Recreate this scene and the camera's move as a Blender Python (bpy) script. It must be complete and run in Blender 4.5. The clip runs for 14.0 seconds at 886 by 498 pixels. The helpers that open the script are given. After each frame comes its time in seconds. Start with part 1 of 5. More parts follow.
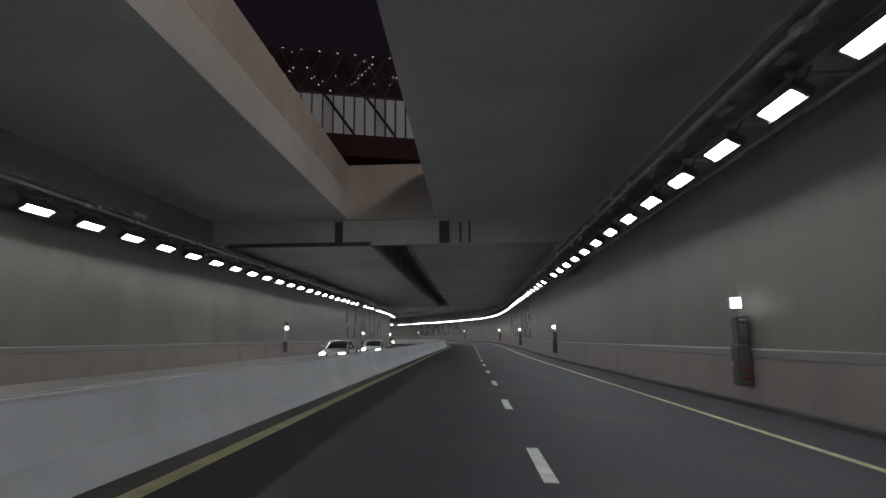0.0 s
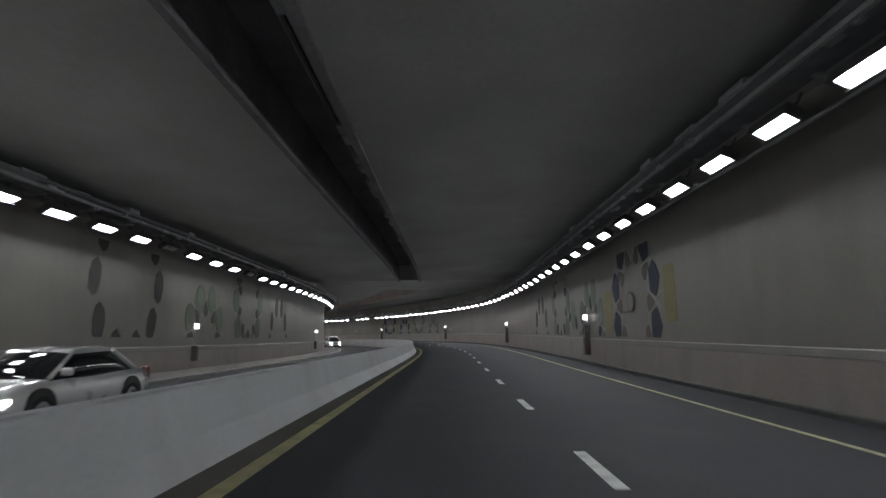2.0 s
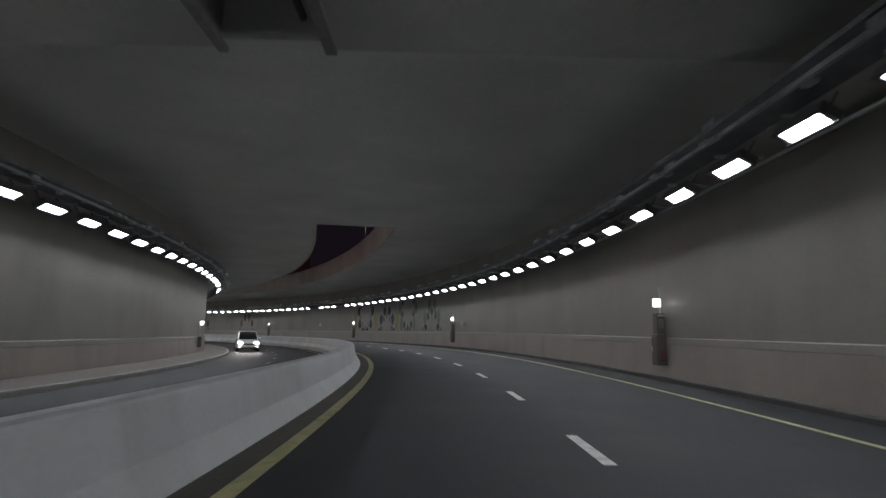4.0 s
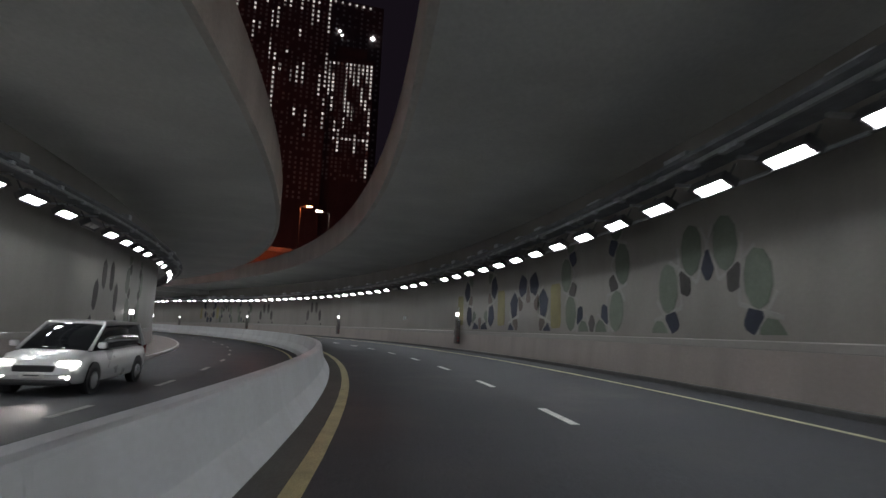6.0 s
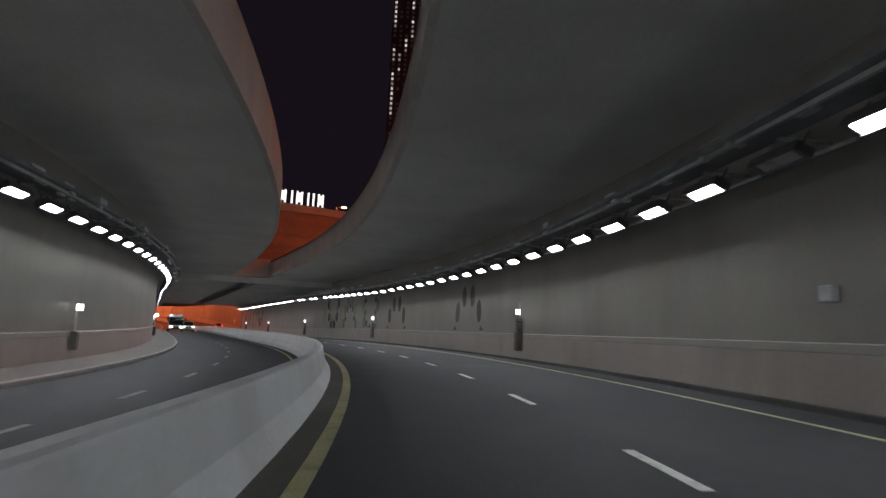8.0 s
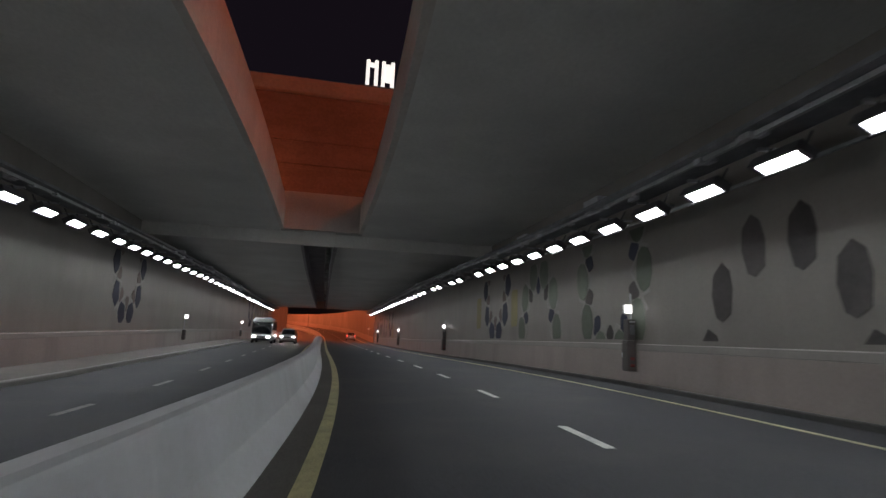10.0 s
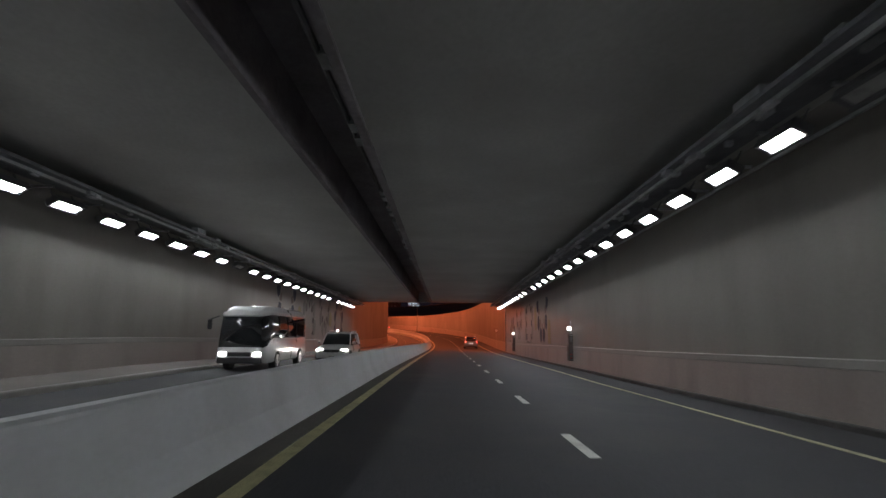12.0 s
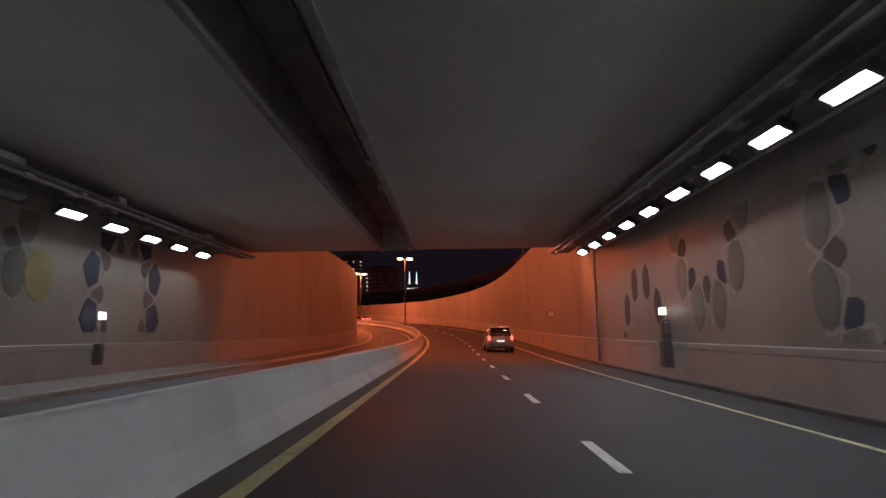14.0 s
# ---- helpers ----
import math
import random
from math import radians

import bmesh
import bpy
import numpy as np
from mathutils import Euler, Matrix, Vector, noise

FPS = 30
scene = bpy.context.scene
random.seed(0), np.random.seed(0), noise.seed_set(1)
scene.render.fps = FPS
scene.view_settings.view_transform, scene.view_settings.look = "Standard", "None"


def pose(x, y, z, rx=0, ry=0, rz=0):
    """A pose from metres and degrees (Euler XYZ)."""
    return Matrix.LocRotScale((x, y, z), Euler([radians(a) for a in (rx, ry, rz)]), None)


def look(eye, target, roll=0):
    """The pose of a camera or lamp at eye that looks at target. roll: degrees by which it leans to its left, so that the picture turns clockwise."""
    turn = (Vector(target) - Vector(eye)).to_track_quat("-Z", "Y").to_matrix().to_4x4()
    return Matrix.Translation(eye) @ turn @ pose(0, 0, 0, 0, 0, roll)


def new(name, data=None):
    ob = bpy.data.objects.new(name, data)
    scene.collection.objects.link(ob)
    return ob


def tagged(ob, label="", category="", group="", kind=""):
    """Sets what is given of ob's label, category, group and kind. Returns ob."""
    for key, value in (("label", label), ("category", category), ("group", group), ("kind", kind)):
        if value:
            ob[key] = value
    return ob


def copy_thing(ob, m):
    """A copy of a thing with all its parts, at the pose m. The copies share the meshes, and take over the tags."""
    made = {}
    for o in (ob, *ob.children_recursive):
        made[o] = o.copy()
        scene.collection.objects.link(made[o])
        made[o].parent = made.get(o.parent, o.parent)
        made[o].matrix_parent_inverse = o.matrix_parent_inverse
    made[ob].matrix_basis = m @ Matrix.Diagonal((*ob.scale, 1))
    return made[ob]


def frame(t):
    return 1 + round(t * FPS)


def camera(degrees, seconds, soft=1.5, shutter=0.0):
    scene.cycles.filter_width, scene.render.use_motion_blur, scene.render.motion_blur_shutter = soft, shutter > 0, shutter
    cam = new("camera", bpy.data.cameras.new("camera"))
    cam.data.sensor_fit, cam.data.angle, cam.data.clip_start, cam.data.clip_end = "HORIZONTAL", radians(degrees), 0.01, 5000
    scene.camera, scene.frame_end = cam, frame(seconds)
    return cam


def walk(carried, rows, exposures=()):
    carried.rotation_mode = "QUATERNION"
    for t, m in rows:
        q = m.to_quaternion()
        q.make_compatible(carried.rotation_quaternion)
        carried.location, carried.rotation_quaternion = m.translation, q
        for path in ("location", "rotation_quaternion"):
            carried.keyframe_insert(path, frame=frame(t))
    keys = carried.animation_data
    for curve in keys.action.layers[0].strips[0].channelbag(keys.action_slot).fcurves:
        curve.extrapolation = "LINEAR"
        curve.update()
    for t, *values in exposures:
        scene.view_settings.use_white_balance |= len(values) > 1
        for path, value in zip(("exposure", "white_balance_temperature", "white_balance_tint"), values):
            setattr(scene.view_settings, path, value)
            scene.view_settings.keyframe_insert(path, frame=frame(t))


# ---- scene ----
cam = camera(77.04, 14.0, soft=1.5, shutter=0.15)
walk(cam, [
    (0.00, pose(-0.802, -0.001, 1.440, 98.557, 0.684, 2.593)),
    (0.25, pose(-0.970, 5.181, 1.397, 98.508, 0.631, 2.144)),
    (0.50, pose(-1.111, 10.360, 1.352, 98.470, 0.613, 1.758)),
    (0.75, pose(-1.208, 15.543, 1.304, 98.451, 0.657, 1.482)),
    (1.00, pose(-1.294, 20.784, 1.254, 98.450, 0.748, 1.253)),
    (1.25, pose(-1.403, 26.108, 1.203, 98.461, 0.853, 1.011)),
    (1.50, pose(-1.510, 31.384, 1.156, 98.471, 0.910, 0.762)),
    (1.75, pose(-1.591, 36.496, 1.112, 98.465, 0.877, 0.516)),
    (2.00, pose(-1.652, 41.539, 1.071, 98.443, 0.802, 0.262)),
    (2.25, pose(-1.705, 46.635, 1.025, 98.410, 0.733, 0.004)),
    (2.50, pose(-1.723, 51.802, 0.979, 98.395, 0.621, -0.156)),
    (2.75, pose(-1.685, 57.019, 0.934, 98.421, 0.414, -0.116)),
    (3.00, pose(-1.625, 62.222, 0.893, 98.459, 0.150, -0.021)),
    (3.25, pose(-1.585, 67.346, 0.858, 98.477, -0.124, 0.009)),
    (3.50, pose(-1.581, 72.382, 0.828, 98.472, -0.394, 0.160)),
    (3.75, pose(-1.628, 77.338, 0.805, 98.448, -0.659, 0.460)),
    (4.00, pose(-1.739, 82.221, 0.787, 98.409, -0.916, 0.904)),
    (4.25, pose(-1.927, 87.039, 0.773, 98.360, -1.163, 1.505)),
    (4.50, pose(-2.206, 91.794, 0.765, 98.305, -1.397, 2.386)),
    (4.75, pose(-2.601, 96.486, 0.758, 98.248, -1.616, 3.607)),
    (5.00, pose(-3.133, 101.119, 0.753, 98.194, -1.818, 5.167)),
    (5.25, pose(-3.828, 105.691, 0.749, 98.147, -2.000, 7.078)),
    (5.50, pose(-4.704, 110.206, 0.744, 98.112, -2.160, 9.228)),
    (5.75, pose(-5.757, 114.677, 0.732, 98.092, -2.281, 11.298)),
    (6.00, pose(-6.960, 119.089, 0.714, 98.094, -2.296, 13.292)),
    (6.25, pose(-8.287, 123.448, 0.689, 98.119, -2.168, 15.233)),
    (6.50, pose(-9.788, 127.819, 0.656, 98.144, -2.045, 17.102)),
    (6.75, pose(-11.514, 132.232, 0.627, 98.153, -2.061, 18.958)),
    (7.00, pose(-13.387, 136.557, 0.599, 98.170, -2.110, 21.022)),
    (7.25, pose(-15.330, 140.688, 0.573, 98.213, -2.083, 23.442)),
    (7.50, pose(-17.410, 144.718, 0.547, 98.239, -2.079, 25.996)),
    (7.75, pose(-19.717, 148.739, 0.521, 98.213, -2.193, 28.438)),
    (8.00, pose(-22.206, 152.701, 0.495, 98.195, -2.282, 30.786)),
    (8.25, pose(-24.827, 156.555, 0.469, 98.238, -2.233, 33.029)),
    (8.50, pose(-27.649, 160.319, 0.442, 98.289, -2.201, 35.065)),
    (8.75, pose(-30.668, 163.983, 0.415, 98.340, -2.204, 36.950)),
    (9.00, pose(-33.866, 167.535, 0.392, 98.391, -2.230, 38.735)),
    (9.25, pose(-37.219, 170.969, 0.370, 98.441, -2.264, 40.480)),
    (9.50, pose(-40.705, 174.280, 0.349, 98.490, -2.293, 42.266)),
    (9.75, pose(-44.299, 177.469, 0.328, 98.540, -2.303, 44.178)),
    (10.00, pose(-47.983, 180.541, 0.309, 98.588, -2.282, 46.225)),
    (10.25, pose(-51.732, 183.524, 0.288, 98.637, -2.215, 48.271)),
    (10.50, pose(-55.511, 186.443, 0.265, 98.686, -2.088, 50.386)),
    (10.75, pose(-59.310, 189.322, 0.241, 98.728, -1.900, 52.587)),
    (11.00, pose(-63.215, 192.155, 0.214, 98.732, -1.690, 54.542)),
    (11.25, pose(-67.311, 194.932, 0.191, 98.676, -1.489, 55.981)),
    (11.50, pose(-71.577, 197.680, 0.160, 98.623, -1.245, 57.072)),
    (11.75, pose(-75.961, 200.434, 0.124, 98.623, -0.908, 57.996)),
    (12.00, pose(-80.402, 203.206, 0.082, 98.619, -0.523, 58.556)),
    (12.25, pose(-84.842, 205.987, 0.038, 98.548, -0.139, 58.727)),
    (12.50, pose(-89.281, 208.744, -0.005, 98.452, 0.264, 58.748)),
    (12.75, pose(-93.740, 211.463, -0.044, 98.380, 0.675, 58.739)),
    (13.00, pose(-98.253, 214.233, -0.083, 98.302, 0.889, 58.854)),
    (13.25, pose(-102.863, 217.104, -0.136, 98.212, 0.826, 59.045)),
    (13.50, pose(-107.560, 219.964, -0.196, 98.184, 0.830, 58.944)),
    (13.75, pose(-112.217, 222.861, -0.263, 98.130, 0.841, 58.870)),
    (14.00, pose(-116.836, 225.788, -0.336, 98.050, 0.841, 58.851)),
], exposures=((0.0, 0.23), (3.2, 0.11), (5.3, 0.21), (8.2, 0.38), (10.3, 0.13), (12.0, 0.17), (14.0, 0.30)))

# ---- world and exposure ----
world = bpy.data.worlds.new("night_sky")
scene.world = world
world.use_nodes = True
bg = world.node_tree.nodes["Background"]
bg.inputs[0].default_value = (0.35, 0.25, 0.40, 1)
bg.inputs[1].default_value = 0.016
LAMP_STRENGTH = 41.0

# ---- plan of the road: bends, slopes and crossfall along its length s ----
BEND_S = [-21.6, 0.0, 21.6, 43.2, 64.8, 86.4, 108.0, 129.6, 151.2, 172.8, 194.4, 216.0, 237.6, 259.2, 280.8, 302.4]
BEND_K = [0.00008, 0.00008, -0.00010, 0.00003, -0.00060, 0.00303, 0.00959, 0.00805, 0.00778, 0.00850, 0.00833, 0.00330, -0.00096, 0.00009, -0.00016, 0.00001]
GRADE = [-0.0067, -0.0091, -0.0105, -0.0086, -0.0057, -0.0010, 0.0011, -0.0060, -0.0054, -0.0051, -0.0049, -0.0072, -0.0107, -0.0096, -0.0132, -0.0097]
BANK_S = [-43.2, 0.0, 43.2, 86.4, 129.6, 172.8, 216.0, 259.2, 302.4]
BANK_E = [-0.0214, -0.0309, -0.0350, 0.0011, 0.0234, 0.0251, 0.0121, -0.0414, -0.0338]
LAMP_RIGHT = [9.33, 18.54, 30.50, 39.97, 51.69, 60.98, 70.86, 118.71, 129.60, 138.74, 147.70, 156.81, 167.80, 170.11, 215.41, 226.47, 235.90, 247.51, 257.16, 266.81, 271.59, 278.62, 288.54]
LAMP_LEFT = [15.51, 24.91, 36.78, 46.23, 55.83, 67.12, 76.93, 129.50, 139.29, 146.77, 159.19, 166.46, 176.02, 178.47, 224.54, 232.91, 242.18, 251.21, 263.03, 272.65, 277.40, 284.36, 296.61]
DASHES = [6.76, 18.40, 30.54, 42.45, 48.04, 59.77, 72.10, 118.61, 130.00, 135.65, 147.35, 159.02, 164.30, 170.31, 217.13, 228.21, 233.63, 245.23, 257.10, 269.03, 280.82, 287.09]
# beyond the portal the road climbs and swings to the left
BEND_S += [324.0, 347.0, 367.0, 480.0]
BEND_K += [0.001, 0.005, 0.013, 0.013]
GRADE += [0.008, 0.035, 0.05, 0.05]
BANK_S += [347.0, 480.0]
BANK_E += [0.0, 0.0]

STEP = 1.08
AX = np.arange(-60, 460) * STEP
_kap = np.interp(AX, BEND_S, BEND_K)
_th = np.cumsum(_kap) * STEP
_th -= np.interp(0, AX, _th)
_mid = _th - _kap * STEP / 2
_px = np.cumsum(-np.sin(_mid)) * STEP
_py = np.cumsum(np.cos(_mid)) * STEP
_pz = np.cumsum(np.interp(AX, BEND_S, GRADE)) * STEP
_px -= np.interp(0, AX, _px)
_py -= np.interp(0, AX, _py)
_pz -= np.interp(0, AX, _pz)


def heading(s):
    return float(np.interp(s, AX, _th))


def level(s):
    return float(np.interp(s, AX, _pz))


def bank(s):
    return float(np.interp(s, BANK_S, BANK_E))


LOWER = 0.28


def fall(s, u):
    """Height of the road surface over the reference level, u metres right of the lane line."""
    e = bank(s)
    if u > -4.5:
        return e * u
    # the oncoming carriageway lies a step lower behind the median
    return e * -4.5 + 0.5 * e * (u + 4.5) - LOWER * min(1.0, (-4.5 - u) / 0.4)


def at(s, u, z):
    a = heading(s)
    return Vector((float(np.interp(s, AX, _px)) + u * math.cos(a), float(np.interp(s, AX, _py)) + u * math.sin(a), level(s) + z))


def stand(s, u, z, turn=0.0):
    """Pose with x to the right of the road, y along it and z up."""
    return Matrix.Translation(at(s, u, z)) @ Matrix.Rotation(heading(s) + turn, 4, "Z")


def tight(s):
    """1 within the bend, 0 on the straights."""
    return float(np.interp(s, [65, 109, 212, 245], [0, 1, 1, 0]))


def wall_r(s):
    return 5.74 - 0.40 * tight(s)


WALL_L = -14.15
Z_SKY_1, Z_SKY_2, Z_SLOT, Z_TOP = 7.60, 7.00, 6.28, 7.95
S_BACK, S_A, S_B, S_C, S_PORTAL, S_END = -45.0, 28.4, 91.5, 230.2, 311.8, 455.0

# ---- materials ----


def material(name, base, rough=0.7, vary=0.25, grain=0.12, scale=0.5, fine=18.0, bump=0.15, stretch=(1, 1, 1), metal=0.0, dirt=None, random_tint=0.0, gloss=0.5):
    """Procedural surface: broad stains, fine grain and relief at real size."""
    m = bpy.data.materials.new(name)
    m.use_nodes = True
    n, l = m.node_tree.nodes, m.node_tree.links
    b = n["Principled BSDF"]
    tc = n.new("ShaderNodeTexCoord")
    mp = n.new("ShaderNodeMapping")
    mp.inputs["Scale"].default_value = stretch
    l.new(tc.outputs["Object"], mp.inputs["Vector"])
    big = n.new("ShaderNodeTexNoise")
    big.inputs["Scale"].default_value, big.inputs["Detail"].default_value, big.inputs["Roughness"].default_value = scale, 5, 0.6
    small = n.new("ShaderNodeTexNoise")
    small.inputs["Scale"].default_value, small.inputs["Detail"].default_value = fine, 4
    l.new(mp.outputs[0], big.inputs["Vector"])
    l.new(tc.outputs["Object"], small.inputs["Vector"])
    mr = n.new("ShaderNodeMapRange")
    mr.inputs[1].default_value, mr.inputs[2].default_value = 0.3, 0.7
    mr.inputs[3].default_value, mr.inputs[4].default_value = 1 - vary, 1 + vary
    l.new(big.outputs[0], mr.inputs[0])
    ms = n.new("ShaderNodeMapRange")
    ms.inputs[1].default_value, ms.inputs[2].default_value = 0.3, 0.7
    ms.inputs[3].default_value, ms.inputs[4].default_value = 1 - grain, 1 + grain
    l.new(small.outputs[0], ms.inputs[0])
    mul = n.new("ShaderNodeMath")
    mul.operation = "MULTIPLY"
    l.new(mr.outputs[0], mul.inputs[0])
    l.new(ms.outputs[0], mul.inputs[1])
    last = mul.outputs[0]
    if random_tint:
        oi = n.new("ShaderNodeObjectInfo")
        rr = n.new("ShaderNodeMapRange")
        rr.inputs[3].default_value, rr.inputs[4].default_value = 1 - random_tint, 1 + random_tint
        l.new(oi.outputs["Random"], rr.inputs[0])
        m2 = n.new("ShaderNodeMath")
        m2.operation = "MULTIPLY"
        l.new(last, m2.inputs[0])
        l.new(rr.outputs[0], m2.inputs[1])
        last = m2.outputs[0]
    vm = n.new("ShaderNodeVectorMath")
    vm.operation = "SCALE"
    vm.inputs[0].default_value = base
    l.new(last, vm.inputs["Scale"])
    colour = vm.outputs[0]
    if dirt:
        dn = n.new("ShaderNodeTexNoise")
        dn.inputs["Scale"].default_value, dn.inputs["Detail"].default_value = dirt[1], 6
        dm = n.new("ShaderNodeMapping")
        dm.inputs["Scale"].default_value = dirt[2]
        l.new(tc.outputs["Object"], dm.inputs["Vector"])
        l.new(dm.outputs[0], dn.inputs["Vector"])
        dr = n.new("ShaderNodeMapRange")
        dr.inputs[1].default_value, dr.inputs[2].default_value = 0.48, 0.72
        dr.inputs[4].default_value = dirt[3]
        l.new(dn.outputs[0], dr.inputs[0])
        mx = n.new("ShaderNodeMix")
        mx.data_type = "RGBA"
        mx.inputs[7].default_value = (*dirt[0], 1)
        l.new(dr.outputs[0], mx.inputs[0])
        l.new(colour, mx.inputs[6])
        colour = mx.outputs[2]
    l.new(colour, b.inputs["Base Color"])
    b.inputs["Metallic"].default_value = metal
    b.inputs["Specular IOR Level"].default_value = gloss
    rg = n.new("ShaderNodeMapRange")
    rg.inputs[1].default_value, rg.inputs[2].default_value = 0.3, 0.7
    rg.inputs[3].default_value, rg.inputs[4].default_value = max(0.02, rough - 0.08), min(1, rough + 0.08)
    l.new(big.outputs[0], rg.inputs[0])
    l.new(rg.outputs[0], b.inputs["Roughness"])
    if bump:
        bp = n.new("ShaderNodeBump")
        bp.inputs["Strength"].default_value, bp.inputs["Distance"].default_value = bump, 0.01
        l.new(small.outputs[0], bp.inputs["Height"])
        l.new(bp.outputs[0], b.inputs["Normal"])
    return m


def glow(name, colour, strength):
    m = bpy.data.materials.new(name)
    m.use_nodes = True
    b = m.node_tree.nodes["Principled BSDF"]
    b.inputs["Base Color"].default_value = (0.8, 0.8, 0.8, 1)
    b.inputs["Emission Color"].default_value = (*colour, 1)
    b.inputs["Emission Strength"].default_value = strength
    return m


def clear(name, tint=(0.02, 0.022, 0.025), rough=0.05):
    m = bpy.data.materials.new(name)
    m.use_nodes = True
    b = m.node_tree.nodes["Principled BSDF"]
    b.inputs["Base Color"].default_value = (*tint, 1)
    b.inputs["Roughness"].default_value = rough
    b.inputs["IOR"].default_value = 1.5
    b.inputs["Coat Weight"].default_value = 0.6
    return m


ASPHALT = material("asphalt", (0.054, 0.056, 0.063), 0.75, 0.22, 0.30, 0.35, 45, 0.35, dirt=((0.08, 0.079, 0.077), 0.5, (1, 1, 1), 0.45), gloss=0.20)
CONCRETE = material("ceiling_concrete", (0.655, 0.66, 0.635), 0.8, 0.13, 0.06, 0.22, 9, 0.12, dirt=((0.55, 0.545, 0.53), 0.35, (1, 1, 1), 0.35))
# darker copy of CONCRETE: the lower stretches' dimmer light is put into the colour
SHADED_CEILING = material("shaded_ceiling_concrete", (0.53, 0.53, 0.51), 0.75, 0.15, 0.06, 0.2, 9, 0.12, dirt=((0.42, 0.415, 0.40), 0.3, (1, 1, 1), 0.4))
UPSTAND = material("upstand_concrete", (0.58, 0.55, 0.51), 0.85, 0.15, 0.08, 0.4, 10, 0.15, stretch=(1, 1, 0.3))
RAMP = material("ramp_wall_paint", (0.25, 0.235, 0.215), 0.75, 0.18, 0.06, 0.35, 10, 0.12, stretch=(1, 1, 0.3), dirt=((0.16, 0.15, 0.135), 0.5, (1, 1, 0.3), 0.45))
# dark tone that carries the shade inside the ceiling slots
RECESS_SHADE = material("recess_shade", (0.27, 0.25, 0.26), 0.9, 0.3, 0.1, 0.5, 8, 0.2)
WALL = material("wall_paint", (0.238, 0.226, 0.207), 0.5, 0.15, 0.04, 0.30, 12, 0.06, stretch=(1, 1, 0.25), dirt=((0.125, 0.118, 0.108), 0.5, (1, 1, 0.45), 0.30), gloss=0.35)
PLINTH = material("plinth_paint", (0.300, 0.262, 0.244), 0.5, 0.12, 0.06, 0.35, 14, 0.08, stretch=(1, 1, 0.5), dirt=((0.16, 0.145, 0.138), 0.7, (1, 1, 0.3), 0.5))
LEDGE = material("ledge_paint", (0.282, 0.268, 0.252), 0.5, 0.12, 0.06, 0.6, 14, 0.08)
WALKWAY = material("walkway_concrete", (0.15, 0.134, 0.125), 0.8, 0.2, 0.12, 0.5, 18, 0.2)
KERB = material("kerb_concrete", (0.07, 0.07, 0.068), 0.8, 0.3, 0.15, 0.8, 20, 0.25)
BARRIER = material("barrier_concrete", (0.47, 0.485, 0.50), 0.6, 0.10, 0.05, 0.45, 16, 0.10, stretch=(1, 1, 0.5), dirt=((0.30, 0.30, 0.30), 0.8, (1, 1, 0.25), 0.4), random_tint=0.03)
YELLOW = material("yellow_line_paint", (0.50, 0.465, 0.245), 0.6, 0.25, 0.25, 1.5, 40, 0.2, dirt=((0.12, 0.11, 0.08), 3.0, (1, 1, 1), 0.6))
PALE_YELLOW = material("pale_yellow_paint", (0.62, 0.58, 0.34), 0.6, 0.25, 0.25, 1.5, 40, 0.2, dirt=((0.14, 0.13, 0.11), 3.0, (1, 1, 1), 0.6))
WHITE = material("white_line_paint", (0.72, 0.72, 0.70), 0.6, 0.2, 0.2, 1.5, 40, 0.2, dirt=((0.2, 0.2, 0.2), 4.0, (1, 1, 1), 0.5))
FADED = material("faded_line_paint", (0.24, 0.24, 0.23), 0.7, 0.3, 0.3, 1.5, 40, 0.2, dirt=((0.08, 0.08, 0.08), 3.0, (1, 1, 1), 0.7))
STEEL = material("dark_steel", (0.16, 0.16, 0.168), 0.5, 0.3, 0.1, 2.0, 30, 0.1, metal=0.6)
GALV = material("galvanised_steel", (0.42, 0.435, 0.45), 0.5, 0.25, 0.1, 2.0, 30, 0.1, metal=0.3)
CABINET = material("cabinet_paint", (0.085, 0.076, 0.073), 0.5, 0.2, 0.08, 2.0, 25, 0.08)
SOIL = material("sand_ground", (0.30, 0.24, 0.17), 0.95, 0.3, 0.2, 0.05, 3, 0.3)
LENS = glow("lamp_lens", (0.965, 1.0, 1.025), LAMP_STRENGTH)
TRAY = material("tray_steel", (0.22, 0.23, 0.25), 0.55, 0.35, 0.15, 1.5, 25, 0.1, metal=0.2)
FITTING = material("bare_steel", (0.55, 0.57, 0.60), 0.35, 0.3, 0.15, 2.0, 30, 0.1, metal=0.85)
GUTTER = material("gutter_strip", (0.105, 0.098, 0.088), 0.9, 0.3, 0.2, 0.4, 30, 0.2)
UNLIT = material("unlit_lens", (0.35, 0.35, 0.34), 0.3, 0.1, 0.05, 2, 20, 0.05)

# ---- mesh helpers ----


def mesh_object(name, verts, faces, mat, parent=None, smooth=False):
    me = bpy.data.meshes.new(name)
    me.from_pydata([tuple(v) for v in verts], [], faces)
    me.materials.append(mat)
    bm = bmesh.new()
    bm.from_mesh(me)
    bmesh.ops.recalc_face_normals(bm, faces=bm.faces)
    bm.to_mesh(me)
    bm.free()
    if smooth:
        me.shade_smooth()
    ob = new(name, me)
    ob.parent = parent
    return ob


def part(name, bm, mat, parent=None, label="", smooth=False):
    me = bpy.data.meshes.new(name)
    bm.to_mesh(me)
    bm.free()
    me.materials.append(mat)
    if smooth:
        me.shade_smooth()
    ob = new(name, me)
    ob.parent = parent
    if label:
        ob["label"] = label
    return ob


